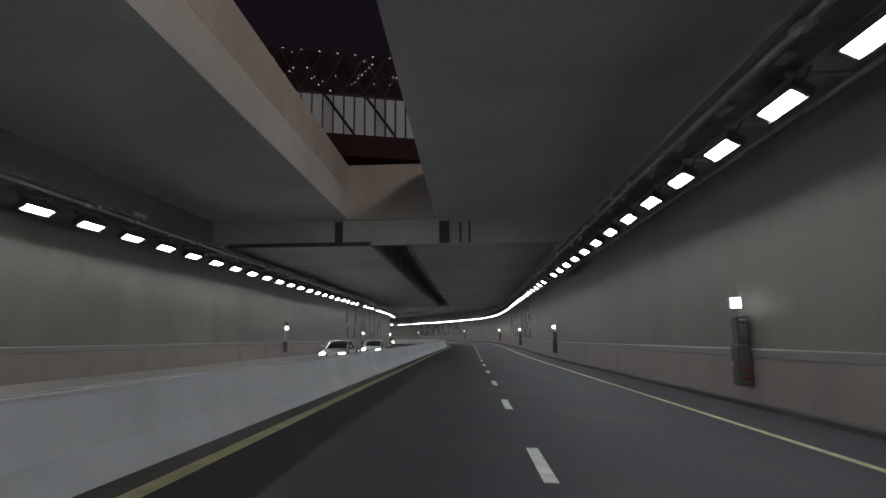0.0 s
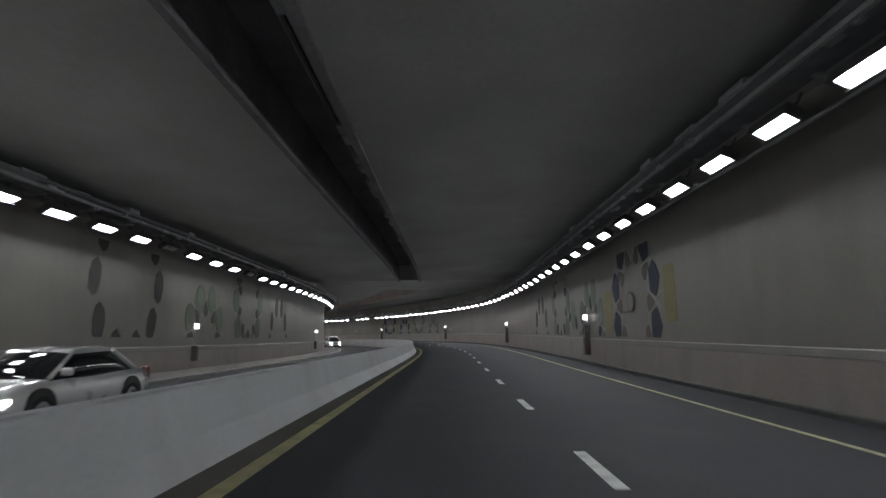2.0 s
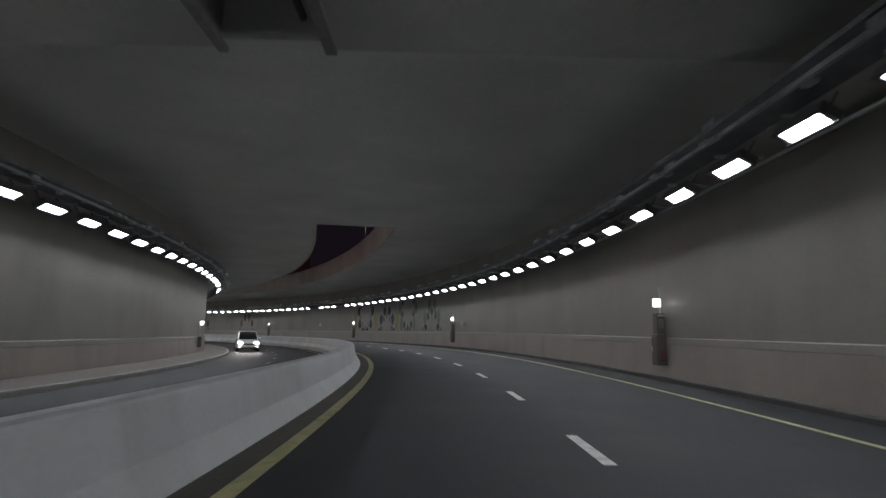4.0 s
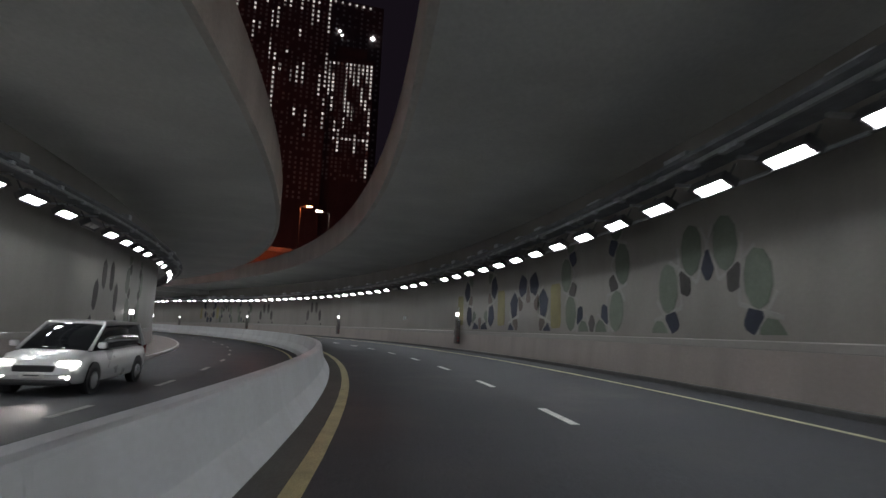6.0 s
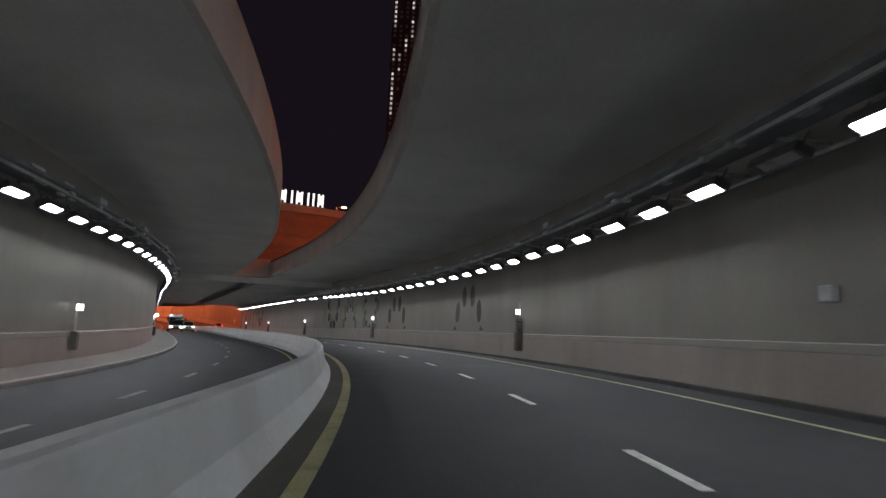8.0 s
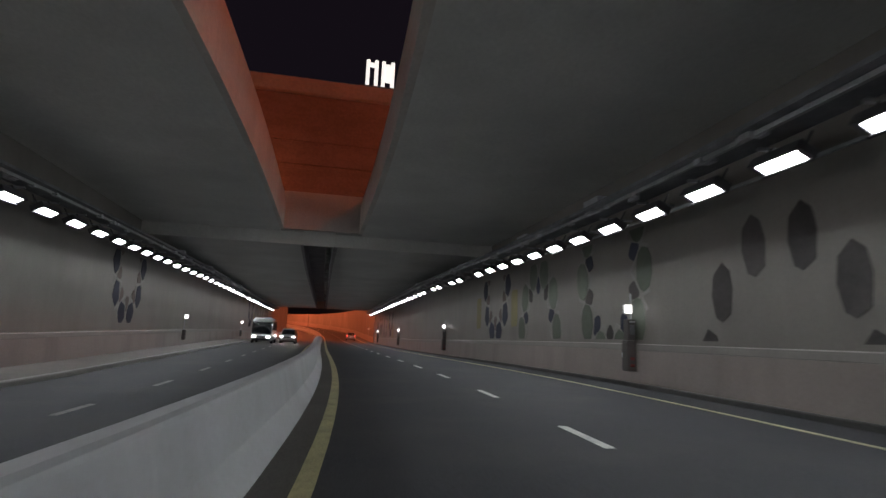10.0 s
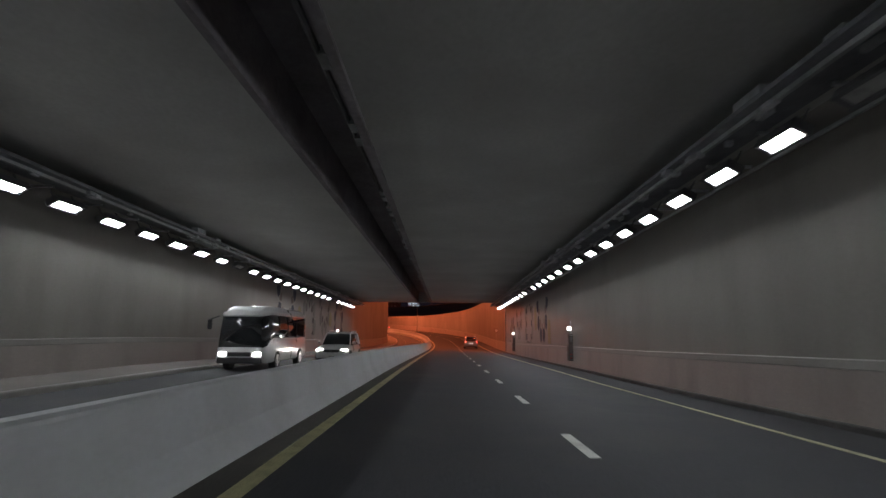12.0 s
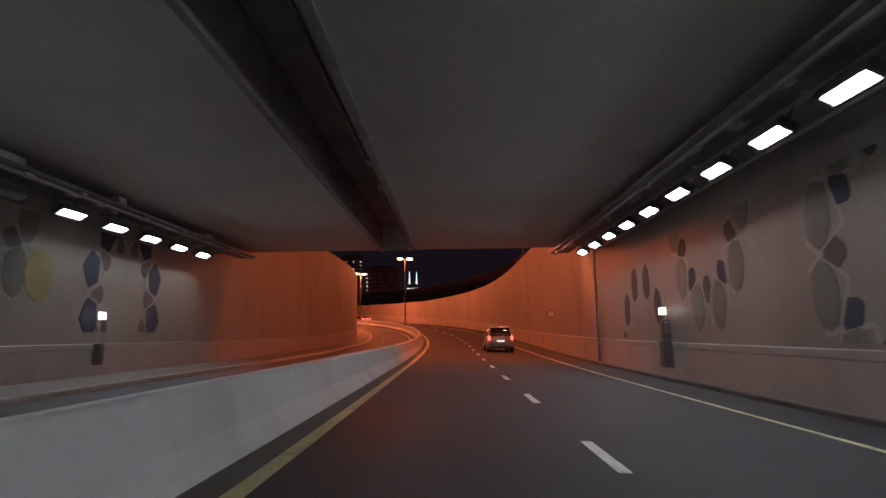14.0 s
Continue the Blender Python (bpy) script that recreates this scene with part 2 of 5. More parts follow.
def sweep(name, profile, s0, s1, mat, label, step=2.0, category="", kind="structure", parent=None):
    """A closed section, profile(s) -> [(u, z), ...], drawn along the road from s0 to s1."""
    count = max(2, int(round((s1 - s0) / step)) + 1)
    verts, faces, n = [], [], 0
    for s in np.linspace(s0, s1, count):
        ring = profile(float(s))
        n = len(ring)
        verts += [at(float(s), u, z) for u, z in ring]
    for i in range(count - 1):
        for j in range(n):
            k = (j + 1) % n
            faces.append((i * n + j, i * n + k, (i + 1) * n + k, (i + 1) * n + j))
    faces.append(tuple(range(n)))
    faces.append(tuple(range((count - 1) * n, count * n)))
    ob = mesh_object(name, verts, faces, mat, parent)
    return tagged(ob, label, category, kind=kind) if parent is None else ob


def box(bm, x0, x1, y0, y1, z0, z1, bevel=0.0, m=None):
    """A box, with its edges rounded by bevel, added to bm."""
    r = bmesh.ops.create_cube(bm, size=1)
    vs = r["verts"]
    bmesh.ops.scale(bm, vec=(x1 - x0, y1 - y0, z1 - z0), verts=vs)
    bmesh.ops.translate(bm, vec=((x0 + x1) / 2, (y0 + y1) / 2, (z0 + z1) / 2), verts=vs)
    if bevel:
        es = {e for v in vs for e in v.link_edges}
        o = bmesh.ops.bevel(bm, geom=list(es), offset=bevel, segments=2, affect="EDGES", profile=0.5)
        vs = list({v for f in o["faces"] for v in f.verts} | {v for v in vs if v.is_valid})
    if m is not None:
        bmesh.ops.transform(bm, matrix=m, verts=vs)
    return bm


def rounded(u0, u1, z0, z1, left=0.0, right=0.0, lean_l=0.0, lean_r=0.0):
    """Section of a slab whose lower edges are rounded off."""
    pts = [(u0 + lean_l, z1)]
    if left:
        pts += [(u0 + left - left * math.cos(a), z0 + left - left * math.sin(a)) for a in np.linspace(0, math.pi / 2, 7)]
    else:
        pts.append((u0, z0))
    if right:
        pts += [(u1 - right + right * math.sin(a), z0 + right - right * math.cos(a)) for a in np.linspace(0, math.pi / 2, 7)]
    else:
        pts.append((u1, z0))
    return pts + [(u1 - lean_r, z1)]


def base_z(s, u, z):
    """Height z over the road surface at u."""
    return fall(s, u) + z


# ---- road, markings and barriers ----
sweep("road", lambda s: [(-14.3, base_z(s, -14.3, 0)), (-9.0, base_z(s, -9, 0)), (-4.9, base_z(s, -4.9, 0)), (-4.5, base_z(s, -4.5, 0)), (0, 0), (6.2, base_z(s, 6.2, 0)), (6.2, -1.2), (-14.3, -1.4)],
      S_BACK, S_END, ASPHALT, "dark grey worn asphalt road through the tunnel", category="road")


def line(name, u, width, mat, label, s0=S_BACK, s1=S_END):
    return sweep(name, lambda s: [(u - width / 2, base_z(s, u - width / 2, -0.01)), (u - width / 2, base_z(s, u - width / 2, 0.005)),
                                  (u + width / 2, base_z(s, u + width / 2, 0.005)), (u + width / 2, base_z(s, u + width / 2, -0.01))],
                 s0, s1, mat, label, category="road marking")


line("edge_line_1", -3.74, 0.20, YELLOW, "worn yellow edge line beside the median barrier")
# strip a little paler and browner than the asphalt beside the barrier
line("gutter", -4.03, 0.36, GUTTER, "strip paler and browner than the asphalt along the foot of the barrier")
line("edge_line_2", 3.94, 0.13, PALE_YELLOW, "worn yellow edge line beside the wall")
line("edge_line_3", -5.55, 0.14, YELLOW, "yellow edge line behind the median barrier")


def spread(anchors, pitch, s0, s1):
    """Even places about a pitch apart that fall on all the anchors."""
    out = [anchors[0]]
    for a, b in zip(anchors, anchors[1:]):
        n = max(1, round((b - a) / pitch))
        out += [a + (b - a) * i / n for i in range(1, n + 1)]
    s = anchors[0] - pitch
    while s > s0:
        out.insert(0, s)
        s -= pitch
    s = anchors[-1] + pitch
    while s < s1:
        out.append(s)
        s += pitch
    return out


def dash(s, u, mat=WHITE):
    v, f = [], []
    for i, q in enumerate((s - 0.88, s, s + 0.88)):
        v += [at(q, u - 0.075, base_z(q, u, 0.006)), at(q, u + 0.075, base_z(q, u, 0.006)), at(q, u + 0.075, base_z(q, u, -0.01)), at(q, u - 0.075, base_z(q, u, -0.01))]
        if i:
            for j in range(4):
                k = (j + 1) % 4
                f.append(((i - 1) * 4 + j, (i - 1) * 4 + k, i * 4 + k, i * 4 + j))
    f += [(0, 1, 2, 3), (8, 9, 10, 11)]
    ob = mesh_object("lane_dash", v, f, mat)
    return tagged(ob, "short white dash of the lane line on asphalt", "road marking", group="lane dashes", kind="structure")


for q in spread(DASHES, 6.12, -30, 420):
    dash(q, 0.0)
for q in spread([144.6, 162.3, 173.5], 6.1, -30, 420):
    dash(q, -8.85, FADED)

BAR = [(-4.20, 0.0), (-4.26, 0.10), (-4.40, 0.30), (-4.505, 0.785), (-4.745, 0.785), (-4.85, 0.30), (-5.00, 0.10), (-5.06, 0.0), (-5.06, -0.4), (-4.2, -0.1)]
CAP = [(-4.505, 0.7852), (-4.52, 0.815), (-4.56, 0.84), (-4.70, 0.84), (-4.735, 0.815), (-4.745, 0.7852)]

median = new("median_barrier")
tagged(median, "pale grey concrete median barrier of jointed sloped castings", "barrier", kind="structure")
for i in range(83):
    a = S_BACK + 6.0 * i
    sweep("casting", lambda s: [(u, base_z(s, -4.5, z)) for u, z in BAR], a, a + 5.993, BARRIER, "", parent=median)
    sweep("cap", lambda s: [(u, base_z(s, -4.5, z)) for u, z in CAP], a, a + 5.993, BARRIER, "", parent=median)


# ---- walls ----
def wall_l(s):
    """Left wall; out on the ramp it closes in on the road."""
    return WALL_L + float(np.interp(s, [S_PORTAL, 345, 400], [0.0, 1.6, 2.4]))


def top_r(s):
    return float(np.interp(s, [311, 312, 337, 357, 387, 430], [8.3, 9.5, 8.4, 6.8, 4.5, 2.6]))


def top_l(s):
    return float(np.interp(s, [310, 332, 354, 400], [9.2, 9.1, 8.2, 4.5]))


sweep("wall_right", lambda s: [(wall_r(s) + 0.06, base_z(s, 5.8, 0.6)), (wall_r(s) + 0.06, Z_TOP), (wall_r(s) + 0.6, Z_TOP), (wall_r(s) + 0.6, base_z(s, 5.8, 0.6))],
      S_BACK, S_PORTAL, WALL, "beige-grey painted tunnel wall with streaks of grime", category="wall")
sweep("wall_left", lambda s: [(WALL_L - 0.06, base_z(s, WALL_L, 0.5)), (WALL_L - 0.06, Z_TOP), (WALL_L - 0.6, Z_TOP), (WALL_L - 0.6, base_z(s, WALL_L, 0.5))],
      S_BACK, S_PORTAL, WALL, "beige-grey painted tunnel wall with streaks of grime", category="wall")
sweep("wall_right_outside", lambda s: [(wall_r(s) + 0.06, base_z(s, 5.8, 0.6)), (wall_r(s) + 0.06, top_r(s)), (wall_r(s) + 0.6, top_r(s)), (wall_r(s) + 0.6, base_z(s, 5.8, 0.6))],
      S_PORTAL, S_END, RAMP, "concrete retaining wall of the open ramp lit orange", category="wall")
sweep("wall_left_outside", lambda s: [(wall_l(s) - 0.06, base_z(s, WALL_L, 0.5)), (wall_l(s) - 0.06, top_l(s)), (wall_l(s) - 0.6, top_l(s)), (wall_l(s) - 0.6, base_z(s, WALL_L, 0.5))],
      S_PORTAL, S_END, RAMP, "concrete retaining wall of the open ramp lit orange", category="wall")


def plinth(name, edge, side, height, label):
    prof = [(0.08, -0.1), (0.08, 0.16), (0.122, height - 0.201), (0.30, height - 0.201), (0.30, -0.1)]
    sweep(name, lambda s: [(edge(s) + side * (u - 0.12), base_z(s, edge(s), z)) for u, z in prof], S_BACK, S_END, PLINTH, label, category="wall base")
    cap = [(0.118, height - 0.20), (0.112, height - 0.18), (0.112, height - 0.02), (0.14, height), (0.34, height + 0.03), (0.34, height - 0.20)]
    sweep(name + "_ledge", lambda s: [(edge(s) + side * (u - 0.12), base_z(s, edge(s), z)) for u, z in cap], S_BACK, S_END, LEDGE, "pale ledge along the top of the wall base", category="ledge")
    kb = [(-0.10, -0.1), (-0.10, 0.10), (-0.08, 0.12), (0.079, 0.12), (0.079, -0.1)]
    sweep(name + "_kerb", lambda s: [(edge(s) + side * (u - 0.12), base_z(s, edge(s), z)) for u, z in kb], S_BACK, S_END, KERB, "low dark kerb at the foot of the wall", category="kerb")


plinth("plinth_right", wall_r, 1, 1.30, "brownish painted wall base of the tunnel")
plinth("plinth_left", wall_l, -1, 1.02 + LOWER, "brownish painted wall base of the tunnel")

sweep("walkway", lambda s: [(wall_l(s) + 0.03, base_z(s, WALL_L, 0.22)), (wall_l(s) + 1.83, base_z(s, -12.3, 0.16)), (wall_l(s) + 1.83, base_z(s, -12.3, -0.1)), (wall_l(s) + 0.03, base_z(s, WALL_L, -0.1))],
      S_BACK, S_END, WALKWAY, "raised brownish walkway along the foot of the tunnel wall", category="walkway")
sweep("walkway_kerb", lambda s: [(wall_l(s) + u, base_z(s, -12.2, z)) for u, z in ((1.832, -0.1), (1.832, 0.16), (1.95, 0.16), (1.98, 0.12), (1.99, -0.1))],
      S_BACK, S_END, LEDGE, "pale worn kerb along the walkway", category="kerb")

# ---- ceilings, skylights and slots ----
SLOT_R = -3.87


def slot_l(s):
    return -5.68


def slab(name, s0, s1, u0, u1, z0, z1=Z_TOP, mat=CONCRETE, label="smooth grey concrete ceiling slab of the tunnel"):
    f0, f1 = (u0 if callable(u0) else (lambda s: u0)), (u1 if callable(u1) else (lambda s: u1))
    return sweep(name, lambda s: [(f0(s), z1), (f0(s), z0), (f1(s), z0), (f1(s), z1)], s0, s1, mat, label, category="ceiling")


def inner_r(s):
    return wall_r(s) + 0.058


INNER_L = WALL_L - 0.058
SKY_L1, SKY_R1, SKY_END_1, RIM_1 = -6.95, -2.38, 28.1, 10.5
SKY_L2, SKY_R2, SKY_END_2, RIM_2 = -6.75, -2.58, 229.3, 8.7
# first stretch, with the end of a skylight
slab("ceiling_1", S_BACK, S_A, INNER_L, SKY_L1 - 0.2, Z_SKY_1)
slab("ceiling_2", S_BACK, S_A, SKY_R1 + 0.2, inner_r, Z_SKY_1)
slab("ceiling_3", S_BACK, -25.0, SKY_L1 - 0.2, SKY_R1 + 0.2, Z_SKY_1)
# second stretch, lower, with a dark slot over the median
slab("ceiling_4", S_A, S_B, INNER_L, slot_l, Z_SLOT, mat=SHADED_CEILING, label="grey concrete ceiling slab of the lower tunnel stretch, its shade put into the tone")
slab("ceiling_5", S_A, S_B, SLOT_R, inner_r, Z_SLOT, mat=SHADED_CEILING, label="grey concrete ceiling slab of the lower tunnel stretch, its shade put into the tone")
# third stretch, the long curved skylight
slab("ceiling_6", S_B, S_C, INNER_L, SKY_L2 - 0.2, Z_SKY_2)
slab("ceiling_7", S_B, S_C, SKY_R2 + 0.2, inner_r, Z_SKY_2)
slab("ceiling_8", S_B, 113.0, SKY_L2 - 0.2, SKY_R2 + 0.2, Z_SKY_2)
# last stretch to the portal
slab("ceiling_9", S_C, S_PORTAL, INNER_L, slot_l, Z_SLOT, mat=SHADED_CEILING, label="grey concrete ceiling slab of the lower tunnel stretch, its shade put into the tone")
slab("ceiling_10", S_C, S_PORTAL, SLOT_R, inner_r, Z_SLOT, mat=SHADED_CEILING, label="grey concrete ceiling slab of the lower tunnel stretch, its shade put into the tone")
for a, b in ((S_A, S_B), (S_C, S_PORTAL)):
    slab("slot_roof", a, b, lambda s: slot_l(s) - 0.1, SLOT_R + 0.1, Z_TOP - 0.3, mat=RECESS_SHADE, z1=Z_TOP - 0.01, label="concrete roof of the ceiling slot, darkened for shade")
    # thin dark panels laid over the slab sides deepen the slot's shade
    for e, d in ((0, 0.02), (1, -0.02)):
        edge = (lambda s: SLOT_R) if e else slot_l
        sweep("slot_lining", lambda s: [(edge(s), Z_SLOT + 0.03), (edge(s), Z_TOP - 0.3), (edge(s) + d, Z_TOP - 0.3), (edge(s) + d, Z_SLOT + 0.03)], a + 0.3, b - 0.3, RECESS_SHADE, "dark panel that puts shade on the side of the ceiling slot", category="slot lining")
    for q in (a, b - 0.3):
        bm = bmesh.new()
        box(bm, slot_l(q) + 0.002, SLOT_R - 0.002, 0.0, 0.3, Z_SLOT + 0.002, Z_TOP - 0.01)
        ob = part("slot_end", bm, CONCRETE)
        ob.matrix_basis = stand(q, 0, 0)
        tagged(ob, "concrete end of the ceiling slot", "ceiling", kind="structure")

# facing of the steps between the high and low ceilings
for q, e in ((S_A, -1), (S_C, -1)):
    for u0, u1 in ((INNER_L, slot_l(q)), (SLOT_R, inner_r(q))):
        bm = bmesh.new()
        box(bm, u0, u1, -0.06, -0.003, Z_SLOT, (Z_SKY_1 if q == S_A else Z_SKY_2) - 0.002, 0.01)
        ob = part("ceiling_step", bm, CONCRETE)
        ob.matrix_basis = stand(q, 0, 0)
        tagged(ob, "upright concrete face of a step in the ceiling", "ceiling", kind="structure")

# upright concrete linings round the skylights
for a, b, ul, ur, z0, z1 in ((-25.0, SKY_END_1, SKY_L1, SKY_R1, Z_SKY_1, RIM_1), (113.0, SKY_END_2, SKY_L2, SKY_R2, Z_SKY_2, RIM_2)):
    for u, w in ((ul, -0.2), (ur, 0.2)):
        # lower part greyer: slab edge with the tunnel lamps' light put into its tone
        mid = z0 + (0.46 * (z1 - z0) if a < 0 else 0.0)
        if a < 0:
            sweep("skylight_slab_edge", lambda s: [(u, z0), (u, mid - 0.004), (u + w, mid - 0.004), (u + w, z0)], a, b, CONCRETE, "grey ceiling slab edge along the skylight, toned for the tunnel lamps' light", category="skylight lining")
        sweep("skylight_lining", lambda s: [(u - 0.015 * w, mid), (u - 0.015 * w, z1 - 0.04), (u + 0.2 * w, z1), (u + w, z1), (u + w, mid)],
              a, b, UPSTAND, "pale concrete upstand lining the skylight opening", category="skylight lining")
    for q, e in ((a, -1), (b, 1)):
        bm = bmesh.new()
        box(bm, ul - 0.2, ur + 0.2, min(0, 0.25 * e), max(0, 0.25 * e), z0, z1 + (0.45 if a > 0 and e > 0 else 0.0), 0.02)
        ob = part("skylight_end", bm, UPSTAND)
        ob.matrix_basis = stand(q, 0, 0)
        tagged(ob, "pale concrete end face of the skylight", "skylight lining", kind="structure")

# ---- tunnel lamps ----


def lamp_z(s):
    return 5.30 - 0.51 * tight(s)


def build_lamp(lit):
    """A flat luminaire: housing, rim, glowing lens and two hangers; x towards the wall, y along the road."""
    thing = new("tunnel_lamp")
    bm = bmesh.new()
    box(bm, -0.20, 0.20, -0.64, 0.64, 0.02, 0.15, 0.02)
    part("housing", bm, STEEL, thing)
    bm = bmesh.new()
    box(bm, -0.20, -0.138, -0.64, 0.64, -0.060, 0.03, 0.006)
    box(bm, 0.138, 0.20, -0.64, 0.64, -0.080, 0.03, 0.006)
    box(bm, -0.138, 0.138, -0.64, -0.513, -0.044, 0.03, 0.006)
    box(bm, -0.138, 0.138, 0.513, 0.64, -0.044, 0.03, 0.006)
    part("rim", bm, STEEL, thing)
    bm = bmesh.new()
    section = ((-0.135, 0.018), (-0.135, -0.016), (-0.125, -0.022), (0.125, -0.022), (0.135, -0.016), (0.135, 0.018))
    ends = [[bm.verts.new((x, y, z)) for x, z in section] for y in (-0.51, 0.51)]
    bm.faces.new(ends[0])
    bm.faces.new(ends[1][::-1])
    for i in range(6):
        bm.faces.new((ends[0][i], ends[1][i], ends[1][(i + 1) % 6], ends[0][(i + 1) % 6]))
    bmesh.ops.recalc_face_normals(bm, faces=bm.faces)
    part("lens", bm, LENS if lit else UNLIT, thing, "glowing white lens" if lit else "dark dead lens")
    for y in (-0.5, 0.5):
        bm = bmesh.new()
        box(bm, -0.02, 0.02, y - 0.02, y + 0.02, 0.15, 0.50, 0.004)
        part("hanger", bm, STEEL, thing)
    return thing


TILT = 29.0
lamps = {True: None, False: None}


def put_lamp(s, u, turn, lit):
    m = stand(s, u, lamp_z(s) + 0.035, turn) @ Matrix.Rotation(radians(TILT), 4, "Y")
    if lamps[lit] is None:
        ob = lamps[lit] = build_lamp(lit)
        ob.matrix_basis = m
    else:
        ob = copy_thing(lamps[lit], m)
    tagged(ob, "flat white tunnel luminaire glowing under the ceiling edge" if lit else "flat tunnel luminaire that has gone out",
           "tunnel lamp", group="lamp row along the tunnel wall")


DEAD_R = [36.8, 37.4, 158.7, 158.8, 167.4, 167.6, 231.0, 231.3, 237.9, 238.2, 238.2, 244.8, 245.1, 280.5, 280.7, 280.9]
DEAD_L = [64.4, 64.9, 74.0, 74.1, 133.9, 144.4, 157.0, 164.3, 267.2, 267.6, 293.4, 293.5]
places_r = spread(LAMP_RIGHT, 2.287, -30, 307.5)
places_l = spread(LAMP_LEFT, 2.287, -30, 307.0)
for s in places_r:
    put_lamp(s, 4.63 - 0.40 * tight(s), 0.0, all(abs(s - d) > 0.9 for d in DEAD_R))
for s in places_l:
    put_lamp(s, -13.42 + 0.1 * tight(s), math.pi, all(abs(s - d) > 0.9 for d in DEAD_L))


def lamp_run(name, u, z, w, h, mat, label, category):
    """A tray or pipe along the wall, following the lamps' height."""
    f = u if callable(u) else (lambda s: u)
    sweep(name, lambda s: [(f(s) - w / 2, lamp_z(s) + z), (f(s) - w / 2, lamp_z(s) + z + h), (f(s) + w / 2, lamp_z(s) + z + h), (f(s) + w / 2, lamp_z(s) + z)],
          S_BACK + 2, S_PORTAL - 1, mat, label, category=category, kind="structure")


def in_r(s):
    return 4.63 - 0.40 * tight(s)


def in_l(s):
    return -13.42 + 0.1 * tight(s)


lamp_run("cable_tray_right", lambda s: in_r(s) - 0.36, 0.50, 1.05, 0.09, TRAY, "wide dull steel cable tray above the lamp row", "cable tray")
lamp_run("cable_tray_left", lambda s: in_l(s) + 0.30, 0.50, 1.05, 0.09, TRAY, "wide dull steel cable tray above the lamp row", "cable tray")
lamp_run("conduit_right", lambda s: in_r(s) - 0.62, 0.40, 0.09, 0.09, GALV, "steel conduit under the cable tray", "conduit")
lamp_run("conduit_right_wall", lambda s: wall_r(s) - 0.05, 0.30, 0.07, 0.07, GALV, "thin steel conduit along the tunnel wall", "conduit")
lamp_run("conduit_left", lambda s: in_l(s) + 0.56, 0.40, 0.09, 0.09, GALV, "steel conduit under the cable tray", "conduit")

# ---- slot fittings over the median ----




def slot_fittings(s0, s1, ul, ur):
    """Edge strips, hangers and boxes inside a ceiling slot, one mesh for the ceiling."""
    for f, o, w, z in ((ul, -0.03, 0.16, Z_SLOT - 0.10), (ur, 0.03, 0.20, Z_SLOT - 0.10)):
        sweep("slot_edge_strip", lambda s: [(f(s) + o - w / 2, z), (f(s) + o - w / 2, z + 0.12), (f(s) + o + w / 2, z + 0.12), (f(s) + o + w / 2, z)], s0, s1, RECESS_SHADE,
              "concrete strip along the ceiling slot, darkened for shade", category="ceiling trim")
    verts, faces = [], []

    def put(s, u, z, du, ds, dz):
        n = len(verts)
        for a in (-1, 1):
            for b in (-1, 1):
                for c in (-1, 1):
                    verts.append(at(s + a * ds, u + b * du, z + c * dz))
        for f in ((0, 1, 3, 2), (4, 6, 7, 5), (0, 4, 5, 1), (2, 3, 7, 6), (0, 2, 6, 4), (1, 5, 7, 3)):
            faces.append(tuple(n + i for i in f))

    rng = random.Random(4)
    s = s0 + 0.8
    while s < s1 - 0.5:
        k = rng.uniform(0.7, 1.3)
        put(s, ur(s) - 0.06, Z_SLOT + 0.10, 0.05 * k, 0.08 * k, 0.08)
        put(s + 0.25, ur(s) - 0.07, Z_SLOT + 0.34, 0.05, 0.05, 0.24)
        if rng.random() < 0.3:
            put(s, ur(s) - 0.3, Z_SLOT + 0.4, 0.12, 0.3, 0.10)
        s += 0.75 + rng.random() * 0.3
    ob = mesh_object("slot_brackets", verts, faces, GALV)
    tagged(ob, "row of small galvanised brackets inside the ceiling slot", "brackets", kind="stuff")
    sweep("slot_pipe", lambda q: [(ur(q) - 0.42 + 0.07 * math.cos(a), Z_SLOT + 0.42 + 0.07 * math.sin(a)) for a in np.linspace(0, 5.5, 8)], s0, s1, STEEL,
          "dark pipe running inside the ceiling slot", category="pipe")


slot_fittings(S_A, S_B, slot_l, lambda s: SLOT_R)
slot_fittings(S_C, S_PORTAL, slot_l, lambda s: SLOT_R)


